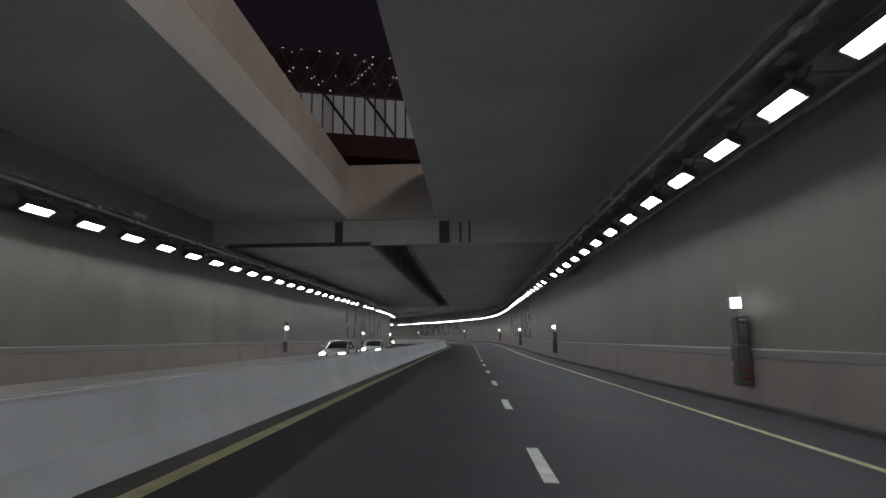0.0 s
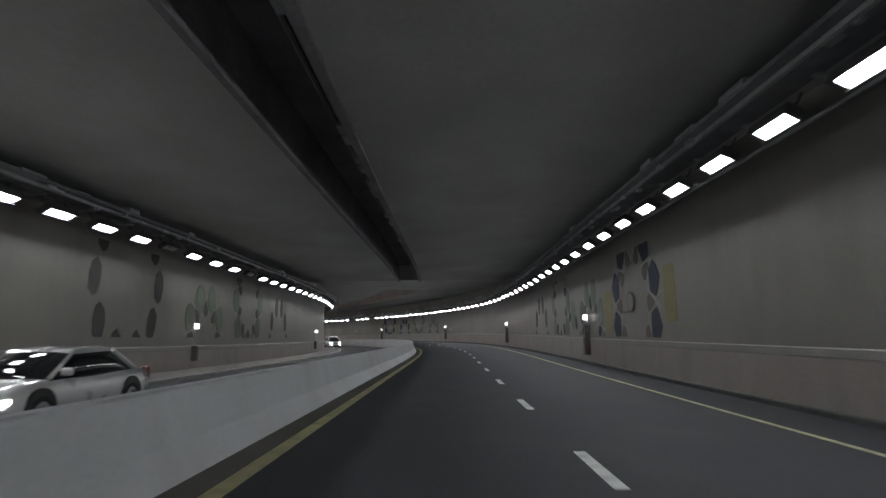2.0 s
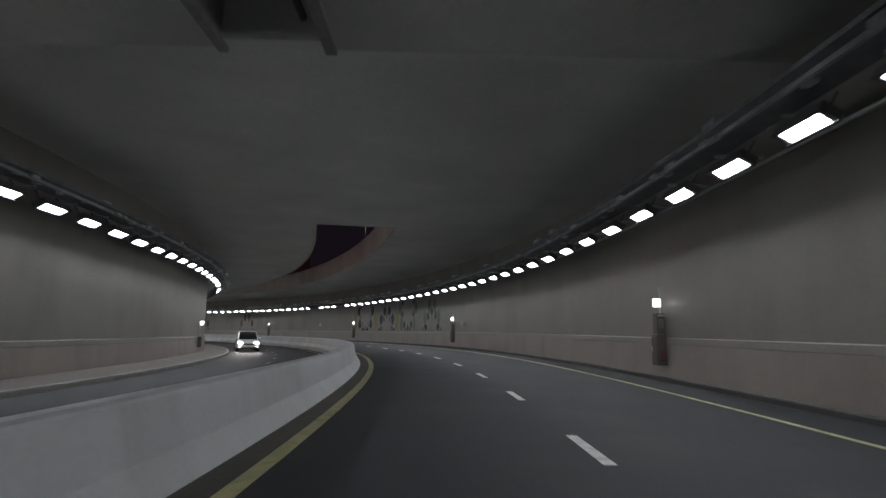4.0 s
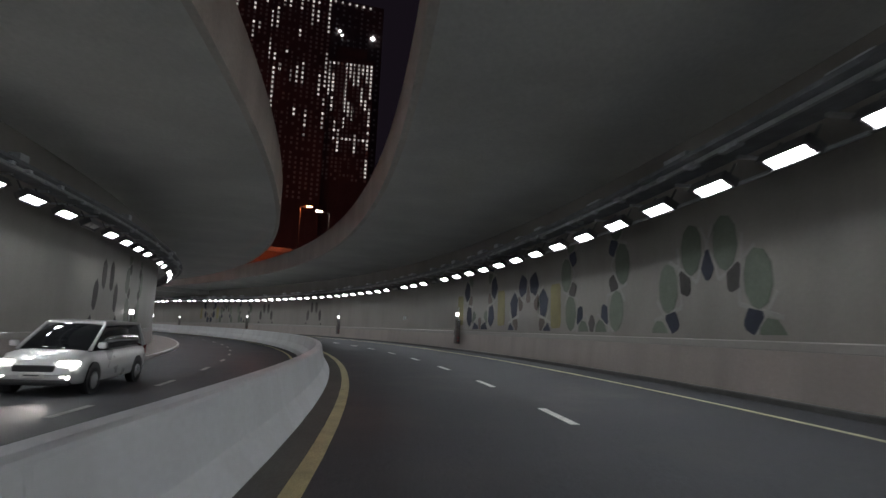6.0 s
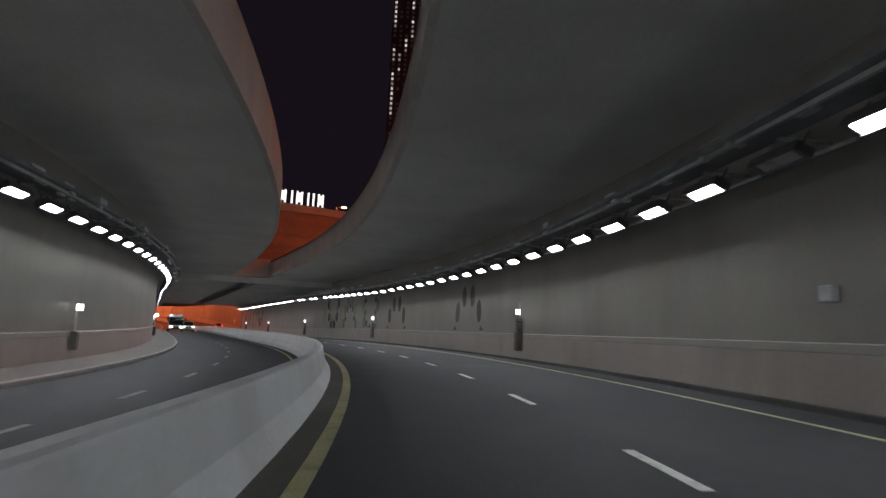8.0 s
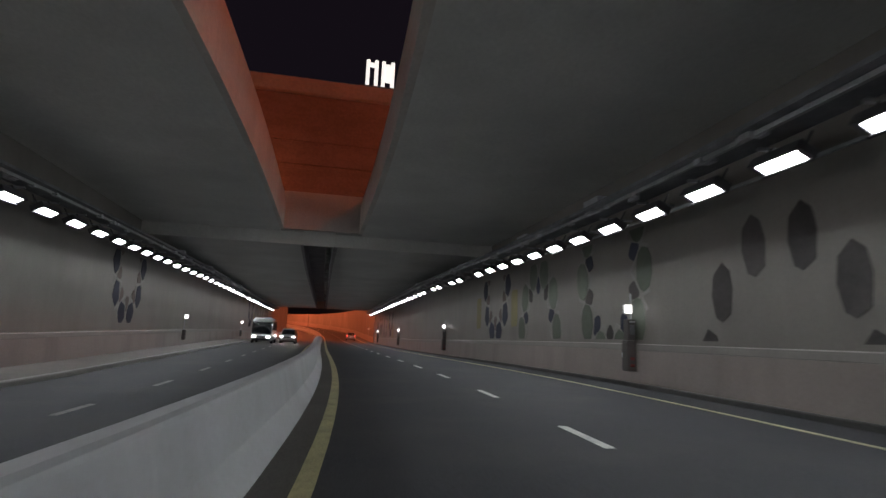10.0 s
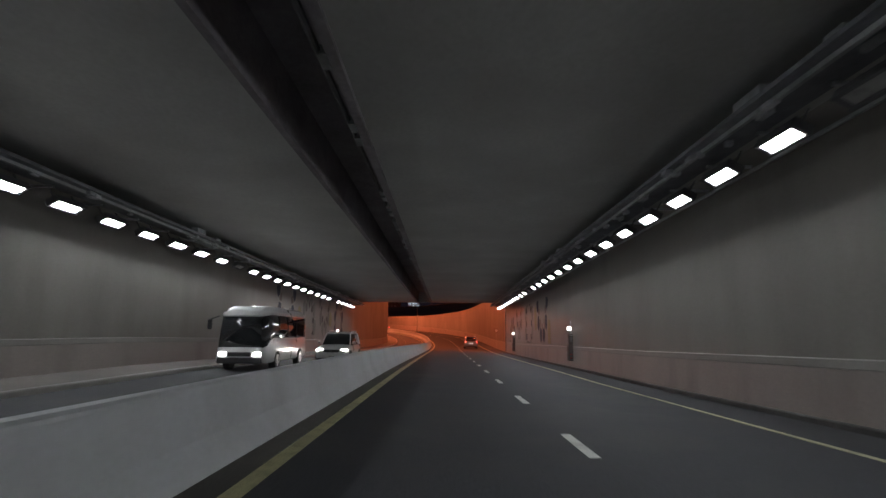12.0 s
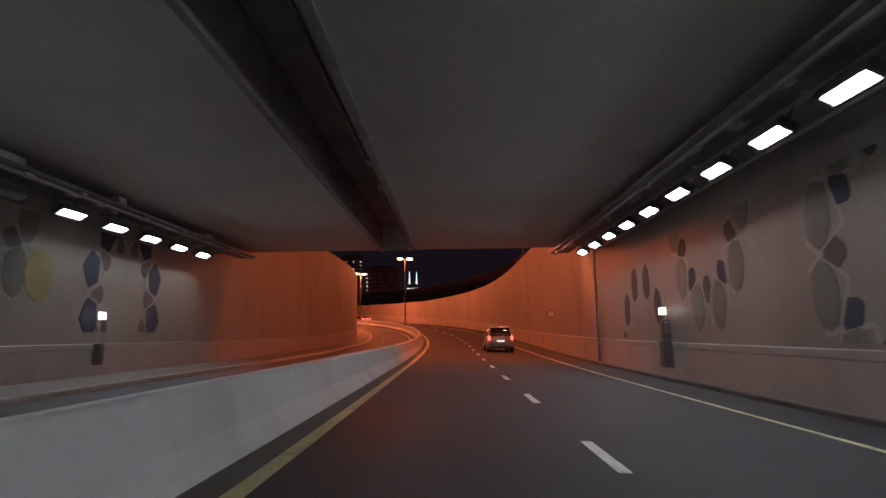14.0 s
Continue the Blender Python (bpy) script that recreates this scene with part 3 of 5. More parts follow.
def tray_clutter(f, wall, side, seed):
    """Wall arms, hanging rods, clamps and junction boxes round the tray above the lamps."""
    rng = random.Random(seed)
    verts, faces = [], []

    def put(s, u, z, a, b, c):
        n = len(verts)
        for i in (-1, 1):
            for j in (-1, 1):
                for l in (-1, 1):
                    verts.append(at(s + i * b, u + j * a, z + l * c))
        for q in ((0, 1, 3, 2), (4, 6, 7, 5), (0, 4, 5, 1), (2, 3, 7, 6), (0, 2, 6, 4), (1, 5, 7, 3)):
            faces.append(tuple(n + i for i in q))

    s = -30.0
    while s < S_PORTAL - 2:
        z0, u0, uw = lamp_z(s), f(s), wall(s)
        put(s, (u0 + uw) / 2, z0 + 0.47, abs(uw - u0) / 2, 0.04, 0.03)
        for k in range(3):
            if rng.random() < 0.7:
                put(s + rng.uniform(0.3, 1.9), u0 + side * rng.uniform(-0.85, -0.35), z0 + rng.uniform(0.38, 0.44), rng.uniform(0.04, 0.09), rng.uniform(0.06, 0.22), rng.uniform(0.03, 0.06))
        if rng.random() < 0.5:
            put(s + 1.2, u0 + side * rng.uniform(-0.7, -0.2), z0 + 0.70, 0.14, rng.uniform(0.2, 0.5), 0.10)
        s += 2.3
    ob = mesh_object("tray_fittings", verts, faces, FITTING)
    tagged(ob, "wall arms, rods, clamps and junction boxes along the cable tray", "fittings", kind="stuff")


tray_clutter(in_r, wall_r, 1, 11)
tray_clutter(in_l, lambda s: WALL_L, -1, 12)

# dark boxes and pipes that run up the face of the first step in the ceiling
for u, w, z in ((-7.45, 0.40, 7.5), (-1.95, 0.52, 7.45), (-1.12, 0.12, 7.4), (-0.66, 0.12, 7.4)):
    bm = bmesh.new()
    box(bm, -w / 2, w / 2, -0.14, 0.0, Z_SLOT + 0.02, z, 0.015)
    ob = part("riser_box", bm, CABINET if w > 0.2 else STEEL)
    ob.matrix_basis = stand(S_A - 0.063, u, 0)
    tagged(ob, "dark riser box on the concrete step of the ceiling" if w > 0.2 else "dark pipe up the concrete step of the ceiling", "riser", group="risers on the ceiling step")

# dark strip in place of the shade line at the step's foot
bm = bmesh.new()
box(bm, INNER_L + 0.9, slot_l(S_A) - 0.1, -0.16, 0.0, Z_SLOT - 0.06, Z_SLOT + 0.14, 0.03)
ob = part("step_shade_strip", bm, CABINET)
ob.matrix_basis = stand(S_A - 0.063, 0, 0)
tagged(ob, "dark strip standing in for the shade along the foot of the ceiling step", "cable tray")

# ---- ends that close the tunnel ----
bm = bmesh.new()
box(bm, -15, 7, -0.4, 0, -1, 8)
ob = part("wall_back", bm, WALL)
ob.matrix_basis = stand(S_BACK, 0, 0)
tagged(ob, "plain grey wall closing the tunnel behind", "wall", kind="structure")
bm = bmesh.new()
box(bm, WALL_L - 0.66, 6.5, -0.35, 0.38, Z_TOP + 0.003, 9.6, 0.04)
ob = part("portal_parapet", bm, UPSTAND)
ob.matrix_basis = stand(S_PORTAL - 0.4, 0, 0)
tagged(ob, "concrete parapet over the tunnel mouth", "parapet", kind="structure")

# ---- ground above the tunnel, with the skylights and the open ramp cut out ----
GROUND_Z = 7.72


def loop(s0, s1, u0, u1, step=4.0):
    n = max(2, int((s1 - s0) / step))
    ss = np.linspace(s0, s1, n)
    pts = [at(float(s), u0, 0) for s in ss] + [at(float(s), u1, 0) for s in reversed(ss)]
    return [(p.x, p.y) for p in pts]


outer = [(-900 + 225 * i, -800) for i in range(9)] + [(900, -800 + 225 * i) for i in range(1, 9)] + [(900 - 225 * i, 1000) for i in range(1, 9)] + [(-900, 1000 - 225 * i) for i in range(1, 8)]
bm = bmesh.new()
for ring in (outer, loop(-25.2, 28.3, -7.1, -2.2), loop(112.8, 229.5, -6.9, -2.4, 3.0), loop(311.8, 440, -15.0, 7.0)):
    vs = [bm.verts.new((x, y, GROUND_Z)) for x, y in ring]
    for i in range(len(vs)):
        bm.edges.new((vs[i], vs[(i + 1) % len(vs)]))
bmesh.ops.triangle_fill(bm, use_beauty=True, use_dissolve=False, edges=bm.edges[:])
for f in bm.faces:
    if f.normal.z < 0:
        f.normal_flip()
tagged(part("ground", bm, SOIL), "dusty sand ground above the tunnel", "ground", kind="structure")

# ---- sodium street lamps ----
SODIUM = glow("sodium_lamp", (1.0, 0.45, 0.16), 60.0)
ORANGE = (1.0, 0.19, 0.07)
WARM_FILL = glow("warm_fill_lamp", (1.0, 0.72, 0.5), 40.0)
MAST = material("mast_steel", (0.09, 0.09, 0.09), 0.5, 0.15, 0.06, 1, 20, 0.05, metal=0.5)


def tube(bm, p, q, r0, r1, seg=10):
    """A tapered round bar from p to q."""
    p, q = Vector(p), Vector(q)
    d = q - p
    m = Matrix.Translation((p + q) / 2) @ d.to_track_quat("Z", "Y").to_matrix().to_4x4()
    bmesh.ops.create_cone(bm, cap_ends=True, segments=seg, radius1=r0, radius2=r1, depth=d.length, matrix=m)
    return bm


def street_lamp(m, height, arms, power, label, lit=SODIUM, hue=ORANGE, reach=1.5):
    thing = new("street_lamp")
    thing.matrix_basis = m
    bm = bmesh.new()
    tube(bm, (0, 0, 0), (0, 0, height), 0.09, 0.05)
    part("mast", bm, MAST, thing)
    bm = bmesh.new()
    box(bm, -0.25, 0.25, -0.25, 0.25, 0, 0.06, 0.01)
    part("base_plate", bm, MAST, thing)
    for a in arms:
        bm = bmesh.new()
        tube(bm, (0, 0, height - 0.1), (a * reach, 0, height + 0.15), 0.05, 0.035)
        part("arm", bm, MAST, thing)
        bm = bmesh.new()
        box(bm, a * reach - 0.45, a * reach + 0.45, -0.2, 0.2, height + 0.12, height + 0.28, 0.05)
        head = part("lamp_head", bm, MAST, thing)
        bm = bmesh.new()
        box(bm, a * reach - 0.40, a * reach + 0.40, -0.18, 0.18, height - 0.04, height + 0.118, 0.03)
        part("lens", bm, lit, head, "glowing orange lens")
        if power:
            la = bpy.data.lights.new("street_light", "POINT")
            la.energy, la.color, la.shadow_soft_size = power, hue, 0.9
            lo = new("street_light", la)
            lo.matrix_basis = m @ Matrix.Translation((a * reach, 0, height - 0.1))
    return tagged(thing, label, "street lamp", group="sodium street lamps")


for s, height, power in ((367.5, 10.2, 2600.0), (393.5, 8.8, 6000.0)):
    street_lamp(stand(s, -4.64, base_z(s, -4.5, 0.80)), height, (-1, 1), power, "tall double-armed street lamp glowing orange on the median", reach=0.75)
for x, y, z in ((-51.9, 202.2, 20.0), (-74.2, 221.0, 22.5), (-91.5, 228.7, 22.0)):
    street_lamp(pose(x, y, GROUND_Z, 0, 0, 40), z - GROUND_Z, (1,), 3000.0, "tall single-armed street lamp glowing orange above the skylight")

# unseen lamps added behind the ramp's walls to light it, each leaning over
for s, u, turn, power, reach in ((317.0, 7.6, math.pi, 5000.0, 3.0), (326.0, -16.6, 0.0, 9500.0, 1.5), (346.0, 8.0, math.pi, 3600.0, 3.0)):
    street_lamp(stand(s, u, GROUND_Z - level(s), turn), 5.2, (1,), power, "unseen short street lamp added behind the ramp wall for its orange light", reach=reach)

# unseen lamps added beside the skylights to brighten their linings
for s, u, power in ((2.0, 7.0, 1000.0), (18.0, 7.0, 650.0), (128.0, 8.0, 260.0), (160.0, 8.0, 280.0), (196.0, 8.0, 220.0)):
    street_lamp(stand(s, u, GROUND_Z - level(s), math.pi), 8.0, (1,), power, "unseen street lamp added beside the skylight to light its lining", WARM_FILL, (1.0, 0.84, 0.78))

# ---- banded building over the end of the long skylight ----
BAND = material("banded_facade", (0.34, 0.215, 0.175), 0.8, 0.2, 0.1, 0.3, 6, 0.2, stretch=(1, 1, 3))
PARAPET = material("parapet_render", (0.55, 0.46, 0.42), 0.8, 0.2, 0.1, 0.3, 6, 0.2)
SIGN_WHITE = glow("sign_white", (1.0, 0.97, 0.92), 0.9)
house = new("banded_building")
house.matrix_basis = stand(230.8, -6.0, GROUND_Z - level(230.8))
for z0, z1, y0 in ((0.0, 1.95, -0.03), (1.95, 2.18, 0.06), (2.18, 3.40, -0.06), (3.40, 3.62, 0.06), (3.62, 4.40, -0.02), (4.40, 5.22, 0.03), (5.22, 6.58, 0.12)):
    bm = bmesh.new()
    box(bm, -34, 34, y0, 14, z0, z1 - 0.01, 0.03)
    part("band", bm, BAND, house)
bm = bmesh.new()
box(bm, -34.2, 34.2, -0.28, 0.3, 6.58, 7.50, 0.05)
part("parapet", bm, PARAPET, house, "pale parapet band")
x = 3.3
rng = random.Random(7)
for i in range(7):
    bm = bmesh.new()
    w = rng.choice((0.45, 0.75, 0.8))
    box(bm, x, x + 0.22, -0.2, -0.05, 7.62, 9.3, 0.02)
    if w > 0.6:
        box(bm, x + w - 0.22, x + w, -0.2, -0.05, 7.62, 9.3, 0.02)
        box(bm, x + 0.215, x + w - 0.215, -0.19, -0.06, 8.3 + rng.uniform(-0.4, 0.6), 8.62 + 0.5, 0.02)
    part("sign_bar", bm, SIGN_WHITE, house, "glowing white bar of a roof sign")
    x += w + rng.choice((0.22, 0.22, 0.6))
bm = bmesh.new()
box(bm, 3.0, x + 0.3, -0.16, -0.08, 7.495, 7.62, 0.01)
part("sign_rail", bm, STEEL, house)
tagged(house, "low building with banded concrete facade lit orange from below", "building")


def floodlight(m, power, aim=None):
    thing = new("floodlight")
    thing.matrix_basis = m
    bm = bmesh.new()
    box(bm, -0.22, 0.22, -0.12, 0.12, 0.22, 0.52, 0.03)
    part("housing", bm, STEEL, thing)
    bm = bmesh.new()
    box(bm, -0.18, 0.18, 0.10, 0.135, 0.26, 0.48, 0.01)
    part("lens", bm, SODIUM, thing, "glowing orange lens")
    bm = bmesh.new()
    box(bm, -0.26, -0.22, -0.04, 0.04, 0.0, 0.40, 0.005)
    box(bm, 0.22, 0.26, -0.04, 0.04, 0.0, 0.40, 0.005)
    box(bm, -0.26, 0.26, -0.06, 0.06, 0.0, 0.03, 0.005)
    part("yoke", bm, STEEL, thing)
    la = bpy.data.lights.new("flood", "SPOT" if aim else "POINT")
    la.energy, la.color, la.shadow_soft_size = power, ORANGE, 0.15
    lo = new("flood", la)
    lo.matrix_basis = m @ Matrix.Translation((0, 0.35, 0.4))
    if aim:
        la.spot_size, la.spot_blend = radians(22), 0.8
        lo.matrix_basis = look(lo.matrix_basis.translation, aim)
        return tagged(thing, "orange floodlight added on the ramp wall to light the tunnel mouth", "floodlight")
    return tagged(thing, "small orange floodlight by the banded building", "floodlight", group="floodlights before the building")


for u in (-11.5, -10.3, 3.0):
    floodlight(stand(227.6, u, GROUND_Z - level(227.6)), 65.0)


# floodlight added on the ramp wall to throw orange light into the tunnel mouth
floodlight(stand(345.0, -14.5, top_l(345.0), radians(-140)), 6000.0, at(310.0, 5.7, 6.2))

# ---- trussed footbridge seen through the first skylight ----
RED = material("red_steel", (0.15, 0.060, 0.068), 0.5, 0.2, 0.08, 0.6, 12, 0.08)
PANEL = glow("lit_panel", (0.95, 0.97, 1.0), 0.050)
PANEL_DIM = glow("dim_panel", (0.95, 0.92, 0.95), 0.035)
SPARK = glow("fairy_light", (1.0, 0.95, 0.9), 0.6)
MAUVE = material("mauve_steel", (0.13, 0.085, 0.10), 0.5, 0.25, 0.1, 0.6, 12, 0.08)
LATTICE = material("lattice_steel", (0.20, 0.155, 0.175), 0.5, 0.25, 0.1, 0.6, 12, 0.08)
bridge = new("footbridge")
bridge.matrix_basis = stand(47.0, -4.0, GROUND_Z - level(47.0), radians(16))
B0 = 8.6
bm = bmesh.new()
box(bm, -40, 30, 0, 5.5, B0, B0 + 2.0, 0.08)
part("girder", bm, RED, bridge)
bm = bmesh.new()
box(bm, -40, 30, 0.0, 5.5, B0 + 5.6, B0 + 9.3, 0.1)
part("roof", bm, MAUVE, bridge, "dark mauve lattice-clad upper girder")
for i in range(38):
    for lean in (-1, 1):
        bm = bmesh.new()
        tube(bm, (-39 + 1.8 * i - 0.9 * lean, -0.05, B0 + 5.7), (-39 + 1.8 * i + 0.9 * lean, -0.05 - 0.03 * lean, B0 + 9.2), 0.05, 0.05, 6)
        part("lattice_bar", bm, LATTICE, bridge)
x = -38.0
k = 0
while x < 29:
    bm = bmesh.new()
    box(bm, x + 0.06, x + 0.84, 0.6, 0.66, B0 + 2.0, B0 + 5.6)
    part("panel", bm, PANEL_DIM if k % 5 == 2 else PANEL, bridge, "white lit panel")
    bm = bmesh.new()
    box(bm, x - 0.06, x + 0.06, 0.35, 0.5, B0 + 2.0, B0 + 5.6)
    part("column", bm, STEEL, bridge)
    if k % 4 == 0:
        bm = bmesh.new()
        tube(bm, (x, 0.1, B0 + 5.6), (x + 2.7, 0.1, B0 + 2.0), 0.12, 0.12, 6)
        part("diagonal", bm, STEEL, bridge)
    x += 0.9
    k += 1
for px in (-36, 26):
    bm = bmesh.new()
    box(bm, px - 0.8, px + 0.8, 1.5, 4.0, 0, B0, 0.1)
    part("pier", bm, UPSTAND, bridge, "concrete pier")
bm = bmesh.new()
rng = random.Random(3)
for i in range(46):
    x0 = -40 + 70 * i / 46
    bmesh.ops.create_icosphere(bm, subdivisions=1, radius=0.06, matrix=Matrix.Translation((x0, -0.06, B0 + 9.2)))
    if i % 2 == 0:
        # a short string that slants up the roof's face
        z0, n = B0 + 5.8 + rng.uniform(0, 1.0), rng.randint(2, 6)
        for k in range(n):
            p = (x0 + 0.30 * k, -0.06, z0 + 0.36 * k)
            bmesh.ops.create_icosphere(bm, subdivisions=1, radius=rng.uniform(0.035, 0.065), matrix=Matrix.Translation(p))
    for k in range(2):
        p = (x0 + rng.uniform(-0.8, 0.8), -0.06, B0 + 5.7 + rng.uniform(0, 3.3))
        bmesh.ops.create_icosphere(bm, subdivisions=1, radius=rng.uniform(0.03, 0.06), matrix=Matrix.Translation(p))
o = part("fairy_lights", bm, SPARK, bridge, "strings of tiny white lights")
o["kind"] = "stuff"
tagged(bridge, "dark red trussed footbridge with lit panels and fairy lights", "footbridge")

# ---- far towers ----
TOWER = material("tower_cladding", (0.28, 0.22, 0.22), 0.4, 0.3, 0.05, 0.02, 0.5, 0.0)
LITWIN = glow("lit_window", (1.0, 0.93, 0.88), 0.28)
for mat in (LITWIN,):
    # rooms lit more or less brightly
    nodes, links = mat.node_tree.nodes, mat.node_tree.links
    info, span = nodes.new("ShaderNodeObjectInfo"), nodes.new("ShaderNodeMapRange")
    span.inputs[3].default_value, span.inputs[4].default_value = 0.08, 0.62
    links.new(info.outputs["Random"], span.inputs[0])
    links.new(span.outputs[0], nodes["Principled BSDF"].inputs["Emission Strength"])
# faint glow added to the towers in place of city light on them
FACADE_GLOW = glow("facade_glow", (1.0, 0.82, 0.80), 0.0020)
BLUEWIN = glow("blue_lit_facade", (0.75, 0.9, 1.0), 1.2)


def tower(name, x, y, turn, w, d, h, columns, floors, chance, label, lit=LITWIN, size=(1.5, 1.9), low=0.0, ribs=6, seed=1, top=True, outline=False):
    """A dark high-rise with shafts, setback crown, ribs and single lit windows on its front."""
    thing = new(name)
    thing.matrix_basis = pose(x, y, GROUND_Z, 0, 0, turn)
    bm = bmesh.new()
    box(bm, -w / 2, w / 2, 0, d, 0, h, 0.4)
    part("shaft", bm, TOWER, thing)
    if top:
        bm = bmesh.new()
        box(bm, -w * 0.36, w * 0.36, d * 0.15, d * 0.85, h, h * 1.06, 0.4)
        part("crown", bm, TOWER, thing)
    for i in range(ribs + 1):
        bm = bmesh.new()
        xx = -w / 2 + w * i / ribs
        box(bm, xx - 0.35, xx + 0.35, -0.6, 0.05, 0, h, 0.1)
        part("rib", bm, TOWER, thing)
    rng = random.Random(seed)
    bm = bmesh.new()
    box(bm, -size[0] / 2, size[0] / 2, -0.12, 0.0, -size[1] / 2, size[1] / 2)
    first = None
    glow_verts, glow_faces = [], []
    for i in range(columns):
        dense = rng.random()
        run, on = 0, False
        for j in reversed(range(floors)):
            x, z = -w / 2 + w * (i + 0.5) / columns, low + (h - low - 3) * (j + 0.5) / floors
            if run <= 0:
                # lit rooms stand over one another in short columns, fewer towards the street
                on = rng.random() < min(0.9, chance * (1.25 if dense > 0.45 else 0.5) * max(0.0, 1.55 * j / floors - 0.35))
                run = rng.randint(2, 6) if on else rng.randint(1, 5)
            run -= 1
            edge = outline and (j == floors - 1 or i == columns - 1 or (j == floors // 3 and i > 1))
            if (on and rng.random() < 0.88) or (edge and rng.random() < 0.85):
                if first is None:
                    first = part("window", bm, lit, thing)
                    ob = first
                else:
                    ob = new("window", first.data)
                    ob.parent = thing
                ob.location = (x, -0.02, z)
            elif rng.random() < 0.75:
                # faintly glowing pane added so that the tower's body isn't black
                n = len(glow_verts)
                glow_verts += [(x + p * size[0] * 0.62, -0.03, z + q * size[1] * 0.56) for p, q in ((-1, -1), (1, -1), (1, 1), (-1, 1))]
                glow_verts += [(x + p * size[0] * 0.62, 0.1, z + q * size[1] * 0.56) for p, q in ((-1, -1), (1, -1), (1, 1), (-1, 1))]
                glow_faces += [tuple(n + k for k in f) for f in ((0, 1, 2, 3), (7, 6, 5, 4), (0, 4, 5, 1), (1, 5, 6, 2), (2, 6, 7, 3), (3, 7, 4, 0))]
    if glow_faces:
        ob = mesh_object("facade_glow_grid", glow_verts, glow_faces, FACADE_GLOW, thing)
        ob["label"], ob["kind"] = "faint glow added to lift the dark tower front", "stuff"
    return tagged(thing, label, "tower")


tower("tower", -231.0, 483.7, 32, 74, 30, 264, 17, 46, 0.52, "dark high-rise tower with scattered lit windows at night", low=85, ribs=8, seed=5, size=(1.5, 1.9), top=False)
tower("tower", -187.4, 518.3, 24, 37, 26, 208, 11, 30, 0.5, "lower dark apartment tower outlined by rows of lit windows", low=105, ribs=5, seed=9, size=(1.5, 1.9), outline=True)
far = tower("tower", -204.7, 560.7, 32, 50, 26, 286, 9, 60, 0.04, "dark tower behind with two white floodlights near its top", ribs=4, seed=21, size=(1.7, 2.0), top=False)
WHITE_FLOOD = glow("white_flood", (0.95, 0.98, 1.0), 6.0)
for x, z, w in ((-13.5, 255.0, 2.2), (16.5, 254.0, 3.2), (-11.5, 251.0, 1.4)):
    bm = bmesh.new()
    box(bm, x - w / 2, x + w / 2, -1.0, -0.3, z - w * 0.35, z + w * 0.35, 0.1)
    part("floodlight", bm, WHITE_FLOOD, far, "bright white floodlight")
for i in range(6):
    bm = bmesh.new()
    box(bm, -20 + i * 6.4, -18.4 + i * 6.4, -0.7, -0.3, 282.0, 283.8, 0.05)
    part("window", bm, LITWIN, far)
tower("tower", -135.3, 558.9, 16, 19, 22, 232, 6, 48, 0.75, "slim dark tower with lit window columns", low=140, ribs=3, seed=13, size=(1.6, 2.0))
tower("tower", -505.3, 381.8, 66, 16, 18, 46, 6, 16, 0.22, "small far block with a few lit windows", ribs=3, seed=3, size=(0.9, 0.9))
tower("tower", -460.3, 385.1, 63, 22, 16, 33, 8, 11, 0.25, "small far block with a few lit windows", ribs=3, seed=4, size=(1.0, 0.8))
spired = tower("tower", -556.6, 460.8, 60, 10.6, 9, 31.0, 7, 13, 2.5, "slim far tower lit bluish white under two thin spires", lit=BLUEWIN, ribs=3, seed=6, size=(0.9, 1.1), top=False)
# spires glow by themselves in place of light thrown on them
for x in (-3.2, 3.2):
    bm = bmesh.new()
    tube(bm, (x, 3.0, 31.0), (x, 3.0, 42.5), 0.75, 0.15, 8)
    part("spire", bm, BLUEWIN, spired, "thin spire that glows bluish white in place of light on it")

# ---- emergency stations along the walls ----
SIGN = glow("lit_sign", (1.0, 0.96, 0.95), 4.0)
REFLECT = material("red_reflector", (0.17, 0.035, 0.035), 0.3, 0.1, 0.05, 3, 20, 0.0)


